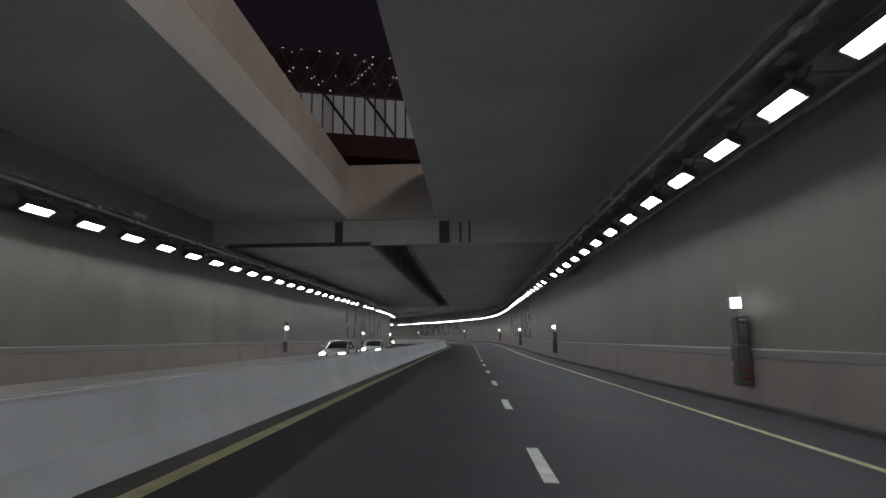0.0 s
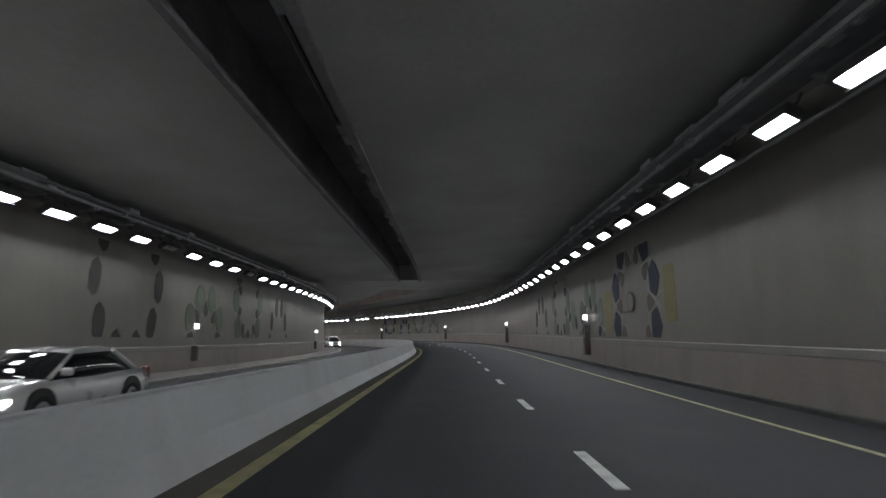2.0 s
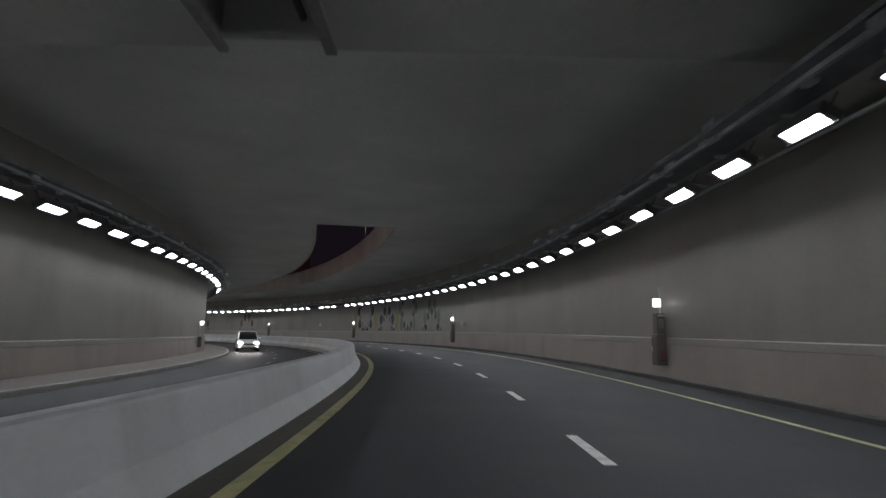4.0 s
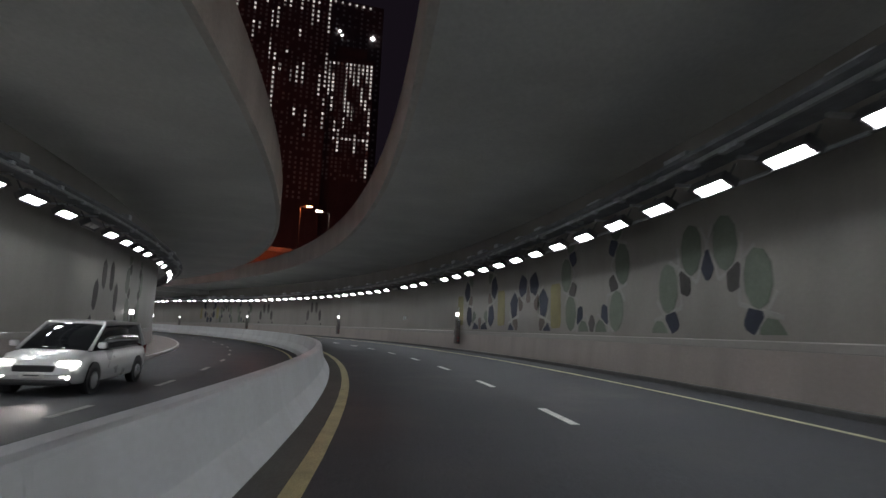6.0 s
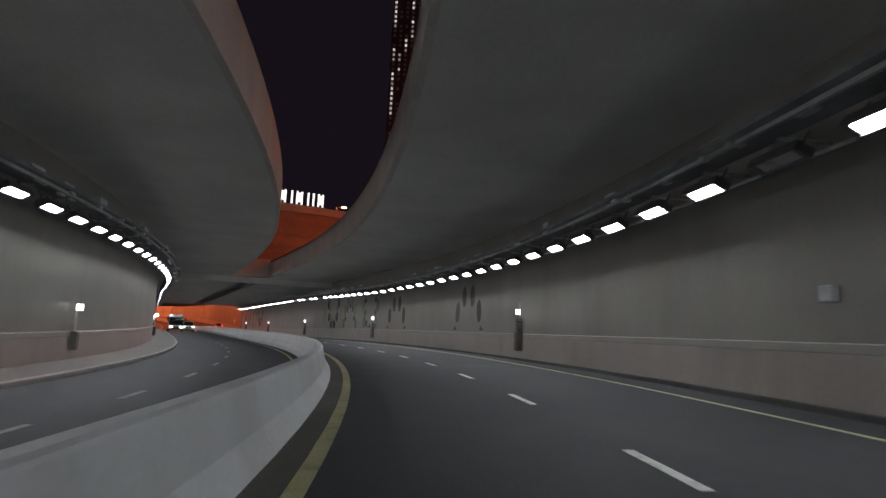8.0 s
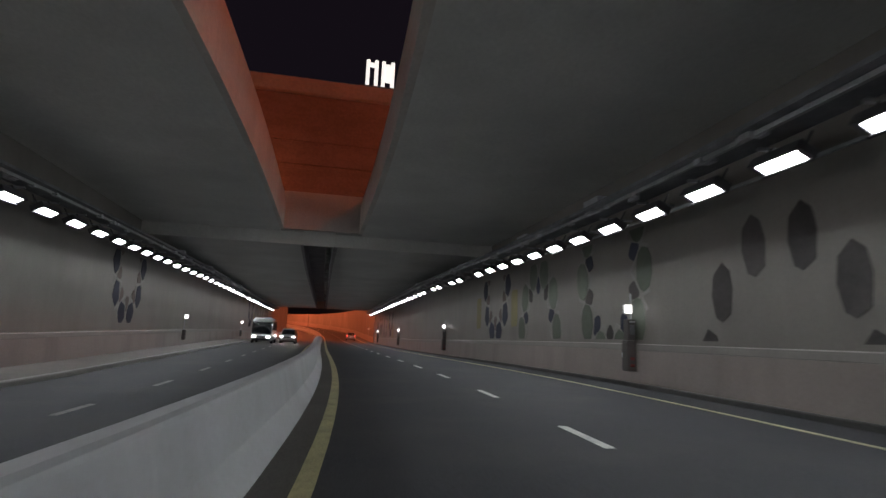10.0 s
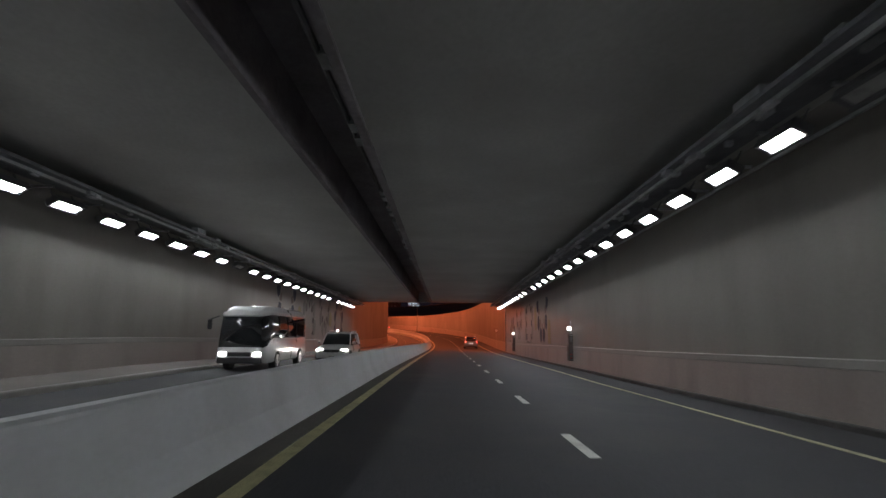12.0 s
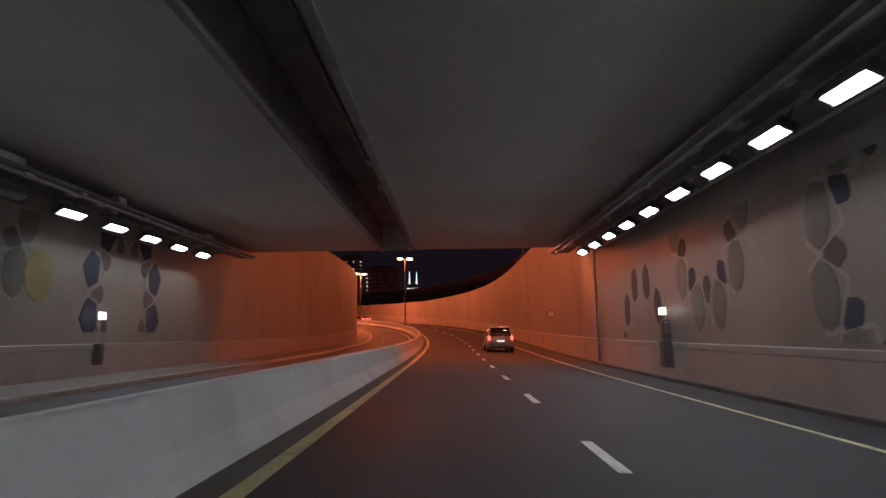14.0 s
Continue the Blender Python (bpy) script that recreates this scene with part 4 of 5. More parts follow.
def emergency_station():
    """A wall cabinet with a smaller box on it and a lit sign on a stub pole; the wall is at +x, y runs along the road."""
    thing = new("emergency_station")
    bm = bmesh.new()
    box(bm, -0.22, 0.06, -0.19, 0.19, 0.36, 1.30, 0.02)
    cab = part("cabinet", bm, CABINET, thing)
    bm = bmesh.new()
    box(bm, -0.242, -0.222, -0.16, 0.16, 0.42, 1.24, 0.008)
    part("door", bm, CABINET, cab)
    bm = bmesh.new()
    box(bm, -0.262, -0.243, 0.10, 0.13, 0.78, 0.92, 0.006)
    part("handle", bm, GALV, cab)
    # red stripes carry the reflection of tail lights as paint
    for z in (0.50, 0.70):
        bm = bmesh.new()
        box(bm, -0.15, 0.0, -0.196, -0.191, z, z + 0.09)
        part("tail_glint_stripe", bm, REFLECT, cab, "dull red stripe painted as the reflection of tail lights")
    bm = bmesh.new()
    box(bm, -0.19, 0.07, -0.15, 0.15, 1.302, 1.95, 0.02)
    phone = part("phone_box", bm, CABINET, thing)
    bm = bmesh.new()
    box(bm, -0.14, 0.02, -0.157, -0.151, 1.48, 1.78, 0.003)
    part("panel", bm, STEEL, phone)
    bm = bmesh.new()
    box(bm, -0.15, 0.04, -0.162, -0.151, 1.85, 1.90, 0.003)
    part("reflector", bm, GALV, phone)
    bm = bmesh.new()
    tube(bm, (-0.02, 0, 1.95), (-0.02, 0, 2.75), 0.03, 0.03, 8)
    part("pole", bm, GALV, thing)
    bm = bmesh.new()
    box(bm, -0.26, 0.0, -0.05, 0.05, 2.14, 2.40, 0.012)
    s = part("sign_box", bm, GALV, thing)
    for y in (-0.057, 0.057):
        bm = bmesh.new()
        box(bm, -0.25, -0.01, y - 0.005, y + 0.005, 2.15, 2.39)
        part("sign_face", bm, SIGN, s, "lit white sign face")
    return thing


station = None
for i in range(11):
    s = 13.52 + 28.6 * i
    m = stand(s, wall_r(s) - 0.10, base_z(s, wall_r(s), 0.0) + 0.10)
    if station is None:
        station = emergency_station()
        station.matrix_basis = m
        ob = station
    else:
        ob = copy_thing(station, m)
    tagged(ob, "dark emergency cabinet with a small lit sign at the wall", "emergency station", group="emergency stations")


def small_station():
    """A slim wall box with a lit sign on a stub pole; the wall is at +x, y runs along the road."""
    thing = new("emergency_station")
    bm = bmesh.new()
    box(bm, -0.16, 0.06, -0.14, 0.14, 0.30, 1.02, 0.02)
    cab = part("cabinet", bm, CABINET, thing)
    bm = bmesh.new()
    box(bm, -0.178, -0.162, -0.11, 0.11, 0.36, 0.96, 0.006)
    part("door", bm, CABINET, cab)
    bm = bmesh.new()
    tube(bm, (-0.02, 0, 1.02), (-0.02, 0, 2.15), 0.03, 0.03, 8)
    part("pole", bm, GALV, thing)
    bm = bmesh.new()
    box(bm, -0.26, 0.0, -0.05, 0.05, 1.84, 2.10, 0.012)
    sb = part("sign_box", bm, GALV, thing)
    for y in (-0.057, 0.057):
        bm = bmesh.new()
        box(bm, -0.25, -0.01, y - 0.005, y + 0.005, 1.85, 2.09)
        part("sign_face", bm, SIGN, sb, "lit white sign face")
    return thing


slim = None
for i in range(10):
    s = 40.1 + 28.8 * i
    m = stand(s, WALL_L + 0.10, base_z(s, WALL_L, LOWER), math.pi)
    if slim is None:
        slim = ob = small_station()
        ob.matrix_basis = m
    else:
        ob = copy_thing(slim, m)
    tagged(ob, "slim dark wall box with a small lit sign on a pole", "emergency station", group="emergency stations")

# round mirror on the wall, equipment boxes, plate outside, drain pipe
bm = bmesh.new()
bmesh.ops.create_cone(bm, cap_ends=True, segments=32, radius1=0.42, radius2=0.40, depth=0.06, matrix=Matrix.Rotation(radians(90), 4, "Y"))
mirror = new("round_plate")
mirror.matrix_basis = stand(64.15, wall_r(64.15) + 0.02, 2.72)
part("rim", bm, CABINET, mirror)
bm = bmesh.new()
bmesh.ops.create_cone(bm, cap_ends=True, segments=32, radius1=0.34, radius2=0.34, depth=0.07, matrix=Matrix.Translation((-0.005, 0, 0)) @ Matrix.Rotation(radians(90), 4, "Y"))
part("face", bm, WALL, mirror, "pale grey face")
bm = bmesh.new()
box(bm, -0.03, 0.03, 0.1, 1.0, -0.42, -0.34, 0.01)
part("bracket", bm, CABINET, mirror)
tagged(mirror, "round dark-rimmed plate fixed to the painted wall", "wall plate")
for s, z in ((125.8, 2.03), (168.0, 2.36), (40.5, 2.6)):
    box_thing = new("equipment_box")
    left = s < 50
    u = WALL_L + 0.03 if left else wall_r(s) - 0.03
    box_thing.matrix_basis = stand(s, u, z, math.pi if left else 0)
    bm = bmesh.new()
    box(bm, -0.10, 0.08, -0.16, 0.16, -0.16, 0.16, 0.02)
    part("casing", bm, GALV if not left else CABINET, box_thing)
    bm = bmesh.new()
    box(bm, -0.12, -0.102, -0.13, 0.13, -0.13, 0.13, 0.008)
    part("cover", bm, GALV if not left else CABINET, box_thing)
    tagged(box_thing, "grey metal equipment box on the tunnel wall", "equipment box", group="equipment boxes")
sign = new("round_sign")
sign.matrix_basis = stand(320.6, wall_r(320.6) - 0.25, 2.66)
bm = bmesh.new()
bmesh.ops.create_cone(bm, cap_ends=True, segments=32, radius1=0.27, radius2=0.27, depth=0.03, matrix=Matrix.Rotation(radians(90), 4, "X"))
part("disc", bm, WHITE, sign)
bm = bmesh.new()
for a in range(32):
    p, q = a * math.pi / 16, (a + 1) * math.pi / 16
    tube(bm, (0.26 * math.cos(p), -0.02, 0.26 * math.sin(p)), (0.26 * math.cos(q), -0.02, 0.26 * math.sin(q)), 0.03, 0.03, 6)
part("rim", bm, REFLECT, sign)
bm = bmesh.new()
tube(bm, (0, 0.06, -2.6), (0, 0.06, 0.3), 0.035, 0.035, 8)
part("post", bm, GALV, sign)
tagged(sign, "round white sign with a dark red rim before the ramp wall", "road sign")
pipe = new("drain_pipe")
pipe.matrix_basis = stand(308.6, wall_r(308.6) - 0.10, 0)
bm = bmesh.new()
tube(bm, (0, 0, 0.0), (0, 0, 6.2), 0.06, 0.06, 10)
part("pipe", bm, STEEL, pipe)
for z in (0.9, 2.4, 3.9, 5.2):
    bm = bmesh.new()
    box(bm, -0.08, 0.16, -0.03, 0.03, z, z + 0.05, 0.005)
    part("clamp", bm, GALV, pipe)
tagged(pipe, "dark drain pipe fixed up the tunnel wall", "pipe")

# ---- wall murals ----
PAINT = {
    "blue": material("mural_blue", (0.048, 0.053, 0.078), 0.65, 0.25, 0.08, 0.8, 14, 0.06, gloss=0.2, random_tint=0.2),
    "dark": material("mural_dark", (0.088, 0.082, 0.080), 0.65, 0.25, 0.08, 0.8, 14, 0.06, gloss=0.2, random_tint=0.2),
    "brown": material("mural_brown", (0.128, 0.100, 0.093), 0.5, 0.2, 0.08, 0.8, 14, 0.06, gloss=0.2, random_tint=0.15),
    "green": material("mural_green", (0.138, 0.160, 0.129), 0.5, 0.2, 0.08, 0.8, 14, 0.06, gloss=0.2, random_tint=0.2),
    "grey": material("mural_grey", (0.150, 0.158, 0.142), 0.5, 0.2, 0.08, 0.8, 14, 0.06, gloss=0.2, random_tint=0.15),
    "yellow": material("mural_yellow", (0.235, 0.213, 0.105), 0.5, 0.2, 0.08, 0.8, 14, 0.06, gloss=0.2, random_tint=0.1),
    "pale": material("mural_pale", (0.265, 0.257, 0.240), 0.5, 0.12, 0.06, 0.8, 14, 0.06),
}
MURAL_LOW, MURAL_HIGH = 1.42, 4.95


def clip(poly, z, keep_above):
    out = []
    for i, p in enumerate(poly):
        q = poly[(i + 1) % len(poly)]
        a, b = (p[1] >= z) == keep_above, (q[1] >= z) == keep_above
        if a:
            out.append(p)
        if a != b:
            t = (z - p[1]) / (q[1] - p[1])
            out.append((p[0] + t * (q[0] - p[0]), z))
    return out


def petal(kind, cx, cz, w, h, angle):
    """Outline of a painted shape: an elongated hexagon or a kite, turned by angle degrees."""
    if kind == "hex":
        pts = [(0, h / 2), (w * 0.42, h * 0.30), (w / 2, -h * 0.05), (w * 0.30, -h * 0.42), (0, -h / 2), (-w * 0.42, -h * 0.36), (-w / 2, h * 0.05), (-w * 0.36, h * 0.36)]
    elif kind == "field":
        pts = [(w * 0.40, h / 2), (w / 2, h * 0.40), (w * 0.47, -h * 0.42), (w * 0.36, -h / 2), (-w * 0.40, -h * 0.48), (-w / 2, -h * 0.36), (-w * 0.46, h * 0.42), (-w * 0.34, h / 2)]
    elif kind == "leaf":
        pts = [(0.10 * w, h / 2), (0.38 * w, h * 0.36), (w / 2, h * 0.10), (0.47 * w, -h * 0.20), (0.26 * w, -h * 0.42), (0, -h / 2), (-0.30 * w, -h * 0.40), (-w / 2, -h * 0.12), (-0.46 * w, h * 0.22), (-0.24 * w, h * 0.44)]
    elif kind == "oval":
        pts = [(w / 2 * math.sin(a), h / 2 * math.cos(a)) for a in np.linspace(0, 2 * math.pi, 13)[:-1]]
    else:
        pts = [(0, h / 2), (w / 2, h * 0.18), (w * 0.16, -h / 2), (-w * 0.16, -h / 2), (-w / 2, h * 0.18)]
    c, s = math.cos(radians(angle)), math.sin(radians(angle))
    return [(cx + x * c - z * s, cz + x * s + z * c) for x, z in pts]


def mural(s0, side, shapes, label):
    """Painted tiles, a few millimetres proud of the wall; shapes are (colour, outline)."""
    thing = new("wall_mural")
    for colour, poly in shapes:
        poly = clip(clip(poly, MURAL_LOW, True), MURAL_HIGH, False)
        if len(poly) < 3:
            continue
        n = len(poly)
        verts = []
        top = 0.016 if colour == "pale" else 0.020
        for off in ((0.004, top)[::-1] if side > 0 else (0.004, top)):
            for x, z in poly:
                s = s0 + x
                u = wall_r(s) + 0.062 - off if side > 0 else WALL_L - 0.062 + off
                verts.append(at(s, u, z + base_z(s, 5.8 if side > 0 else WALL_L, 0.0 if side > 0 else LOWER)))
        faces = [tuple(range(n)), tuple(range(n, 2 * n))] + [(i, (i + 1) % n, n + (i + 1) % n, n + i) for i in range(n)]
        mesh_object("tile", verts, faces, PAINT[colour], thing)
    return tagged(thing, label, "mural", group="wall murals")


STRETCH = 1.24


def placed(zc, angle, outline):
    """Outline of (outward, sideways) points about the star's centre, turned to the angle and stretched upwards."""
    c, q = math.cos(angle), math.sin(angle)
    return [(a * c - b * q, zc + STRETCH * (a * q + b * c)) for a, b in outline]


def straps(zc, spin=0, r=2.12):
    """The pale bands that cross between the tiles and zigzag round the star's middle."""
    out = []
    for i in range(10):
        a = radians(18 + spin + 36 * i)
        for k in (-1, 1):
            d = Vector((-math.cos(radians(30)), k * math.sin(radians(30))))
            n = Vector((-d.y, d.x)) * 0.045
            e, o = Vector((r, 0)) + d * 0.88, Vector((r, 0)) - d * 0.50
            out.append(("pale", placed(zc, a, [(o + n)[:], (e + n)[:], (e - n)[:], (o - n)[:]])))
    return out


CELL = [(-0.44, -0.33), (0.02, -0.54), (0.24, -0.34), (0.46, 0.0), (0.24, 0.34), (0.02, 0.54), (-0.44, 0.33)]
DART = [(1.36, 0.0), (1.40, -0.10), (1.62, -0.27), (2.02, -0.06), (2.02, 0.06), (1.62, 0.27), (1.40, 0.10)]
KITE = [(1.34, 0.0), (1.38, -0.17), (1.52, -0.27), (1.98, -0.08), (1.98, 0.08), (1.52, 0.27), (1.38, 0.17)]


TURN = [0, 14, 74, 106, 166, 180, 194, 254, 286, 346]


LEAN = [6, 40, 90, 140, 174, 186, 220, 270, 320, 354]


def tile(x, z, turn, outline):
    """A large tile of the ring; those beside the middle stand almost upright."""
    return [(x + p, z + q) for p, q in placed(0.0, radians(turn), outline)]


def star(zc, outer, inner="", second="", seed=0, bands=True, spin=0, wide=1.0):
    """A ten-fold ring of large tiles with kites between them, cut off by the painted field."""
    rng = random.Random(seed)
    shapes = straps(zc, spin) if bands else []
    for i in range(10):
        a = radians(36 * i + spin)
        k = rng.uniform(0.97, 1.03)
        x, z = 2.2 * math.cos(a), zc + 2.72 * math.sin(a)
        if outer in ("green", "grey"):
            shapes.append((outer, petal("leaf", x, z, (0.92 if outer == "green" else 0.80) * k, 1.46 * k, rng.uniform(-4, 4) + 5 * math.cos(a) * (1 if math.sin(a) > 0 else -1))))
        elif outer == "dark":
            shapes.append((outer, petal("hex", x, z, 0.72 * k, 1.42 * k, rng.uniform(-5, 5) + 6 * math.cos(a) * (1 if math.sin(a) > 0 else -1))))
        else:
            shapes.append((outer, tile(x, z, (LEAN if spin else TURN)[i], [(p * k, q * k) for p, q in CELL])))
        if inner:
            shapes.append((inner if i % 2 else (second or inner), placed(zc, a + radians(18), KITE if outer == "blue" else DART)))
    shapes = [(k, [(x * wide, z) for x, z in p]) for k, p in shapes]
    return [(k, p) for k, p in shapes if max(z for _, z in p) > MURAL_LOW + 0.12 and min(z for _, z in p) < MURAL_HIGH - 0.12]


M_BLUE = "painted star of dark blue tiles and brown kites on the wall"
M_GREEN = "painted star of soft green petals and dark kites on the wall"
M_GREY = "painted star of grey petals and dark kites on the wall"
M_FOUR = "cluster of dark elongated painted tiles on the wall"
for s0, zc, sd in ((63.85, 2.7, 1), (146.6, 1.1, 2), (153.3, 3.8, 3), (229.0, 4.35, 4), (282.0, 4.65, 5)):
    mural(s0, 1, star(zc, "blue", "brown", seed=sd, second="brown" if s0 != 153.3 else "green", spin=18 if sd == 1 else 0, wide=1.12 if sd == 1 else 1.0), M_BLUE)
for s0, zc, sd in ((70.55, 1.0, 6), (77.95, 3.45, 7), (133.8, 1.1, 28), (140.4, 3.75, 8), (222.3, 1.8, 9), (215.4, 3.6, 10)):
    mural(s0, 1, star(zc, "green", "dark", seed=sd, second="blue"), M_GREEN)
for s0, zc, sd in ((289.3, 3.2, 11), (296.6, 5.0, 12)):
    mural(s0, 1, star(zc, "grey", "dark", seed=sd, second="blue", spin=18 if sd == 11 else 0), M_GREY)
for s0, zc, sd in ((84.6, 1.0, 13), (193.0, 1.0, 14), (207.9, 1.0, 15), (302.4, 1.0, 16)):
    mural(s0, 1, star(zc, "dark", seed=sd, bands=False), M_FOUR)
mural(74.5, 1, [("green", petal("oval", 0, 2.6, 1.0, 1.7, 0)), ("blue", petal("kite", 0.85, 2.5, 0.45, 0.7, 200)), ("blue", petal("kite", -0.7, 2.1, 0.45, 0.8, 170))], "soft green painted petal between two stars")
for s0, z in ((67.4, 2.5), (60.2, 2.9), (143.6, 2.5), (150.1, 2.6), (156.6, 2.6), (225.7, 3.0), (285.4, 3.5), (279.0, 2.2), (232.6, 3.0)):
    mural(s0, 1, [("yellow", petal("field", 0, z, 1.0, 1.95, 0))], "pale yellow painted tile between two stars")
for s0, zc, sd in ((70.4, 0.8, 17), (76.75, 3.6, 18), (157.0, 3.6, 19)):
    mural(s0, -1, star(zc, "green", "dark", seed=sd), M_GREEN)
for s0, zc, sd in ((287.3, 2.1, 20), (293.75, 4.7, 21)):
    mural(s0, -1, star(zc, "grey", "dark", seed=sd), M_GREY)
mural(229.3, -1, star(4.45, "blue", "brown", seed=27), M_BLUE)
mural(301.0, -1, star(2.75, "blue", "brown", seed=26, spin=18), M_BLUE)
mural(280.1, -1, star(4.7, "blue", "brown", seed=22), M_BLUE)
for s0, zc, sd in ((63.4, 3.6, 23), (83.5, 1.0, 24), (150.6, 1.0, 25)):
    mural(s0, -1, star(zc, "dark", seed=sd, bands=False), M_FOUR)
for s0, z in ((284.0, 3.0), (296.5, 3.1)):
    mural(s0, -1, [("yellow", petal("oval", 0, z, 1.2, 1.6, 0))], "pale yellow painted tile between two stars")

# ---- vehicles ----
TYRE = material("tyre_rubber", (0.02, 0.02, 0.02), 0.85, 0.2, 0.1, 3, 40, 0.2)
RIM = material("alloy_rim", (0.45, 0.45, 0.46), 0.3, 0.1, 0.04, 3, 30, 0.0, metal=0.9)
GLASS = clear("dark_glass")
TRIM = material("black_trim", (0.03, 0.03, 0.032), 0.6, 0.15, 0.05, 3, 30, 0.05)
HEAD = glow("headlight_glow", (1.0, 0.97, 0.92), 14.0)
TAIL = glow("tail_light_glow", (1.0, 0.06, 0.05), 3.2)
# plate that glows in place of the light it throws back
PLATE_GLOW = glow("plate_glow", (1.0, 0.95, 0.92), 0.8)
PLATE = material("number_plate", (0.65, 0.65, 0.62), 0.5, 0.05, 0.03, 3, 30, 0.0)
BAR_INK = material("plate_bar", (0.05, 0.05, 0.05), 0.6, 0.05, 0.03, 3, 30, 0.0)


def car_paint(name, base):
    m = material(name, base, 0.32, 0.06, 0.02, 1.0, 30, 0.0, metal=0.15)
    m.node_tree.nodes["Principled BSDF"].inputs["Coat Weight"].default_value = 0.8
    return m


PAINT_WHITE = car_paint("white_car_paint", (0.62, 0.62, 0.62))
PAINT_SILVER = car_paint("silver_car_paint", (0.26, 0.265, 0.28))
PAINT_RED = car_paint("red_car_paint", (0.35, 0.03, 0.03))


def loft(sections):
    """A closed shell through cross sections (y, [(x, z), ...]) of equal length."""
    bm = bmesh.new()
    rings = [[bm.verts.new((x, y, z)) for x, z in ring] for y, ring in sections]
    n = len(rings[0])
    for a, b in zip(rings, rings[1:]):
        for i in range(n):
            bm.faces.new((a[i], a[(i + 1) % n], b[(i + 1) % n], b[i]))
    bm.faces.new(rings[0])
    bm.faces.new(tuple(reversed(rings[-1])))
    bmesh.ops.recalc_face_normals(bm, faces=bm.faces)
    return bm


def shell(w0, w1, z0, z1, r=0.12):
    """Rounded section, w0 half wide below and w1 half wide above."""
    half = [(w0 - 0.12, z0), (w0 - 0.03, z0 + 0.03), (w0, z0 + 0.12), (w0 + 0.015, z0 * 0.55 + z1 * 0.45), (w1 + 0.02, z1 - r), (w1 - 0.25 * r, z1 - 0.30 * r), (w1 - r, z1 - 0.04 * r), (w1 * 0.5, z1 + 0.015)]
    return half + [(-x, z) for x, z in reversed(half)]


def wheel(parent, x, y, r, w=0.22):
    bm = bmesh.new()
    m = Matrix.Translation((x, y, r)) @ Matrix.Rotation(radians(90), 4, "Y")
    bmesh.ops.create_cone(bm, cap_ends=True, segments=24, radius1=r, radius2=r, depth=w, matrix=m)
    es = [e for e in bm.edges if len(e.link_faces) == 2 and any(len(f.verts) > 4 for f in e.link_faces)]
    bmesh.ops.bevel(bm, geom=es, offset=0.03, segments=2, affect="EDGES")
    wh = part("wheel", bm, TYRE, parent)
    bm = bmesh.new()
    side = 1 if x > 0 else -1
    bmesh.ops.create_cone(bm, cap_ends=True, segments=20, radius1=r * 0.64, radius2=r * 0.58, depth=0.03, matrix=Matrix.Translation((x + side * (w / 2 + 0.005), y, r)) @ Matrix.Rotation(radians(90 * side), 4, "Y"))
    rim = part("rim", bm, RIM, wh)
    return wh


CARS = {
    # half length, half width, belt, roof, bonnet height at its front, rear glass base and top, windscreen top and base
    "suv": (2.40, 0.95, 1.14, 1.84, 1.00, -2.28, -2.02, 0.42, 1.12),
    "van": (2.35, 0.92, 1.06, 1.74, 0.86, -2.22, -1.92, 0.50, 1.50),
    "saloon": (2.30, 0.89, 0.92, 1.44, 0.74, -1.72, -0.98, 0.32, 1.12),
}


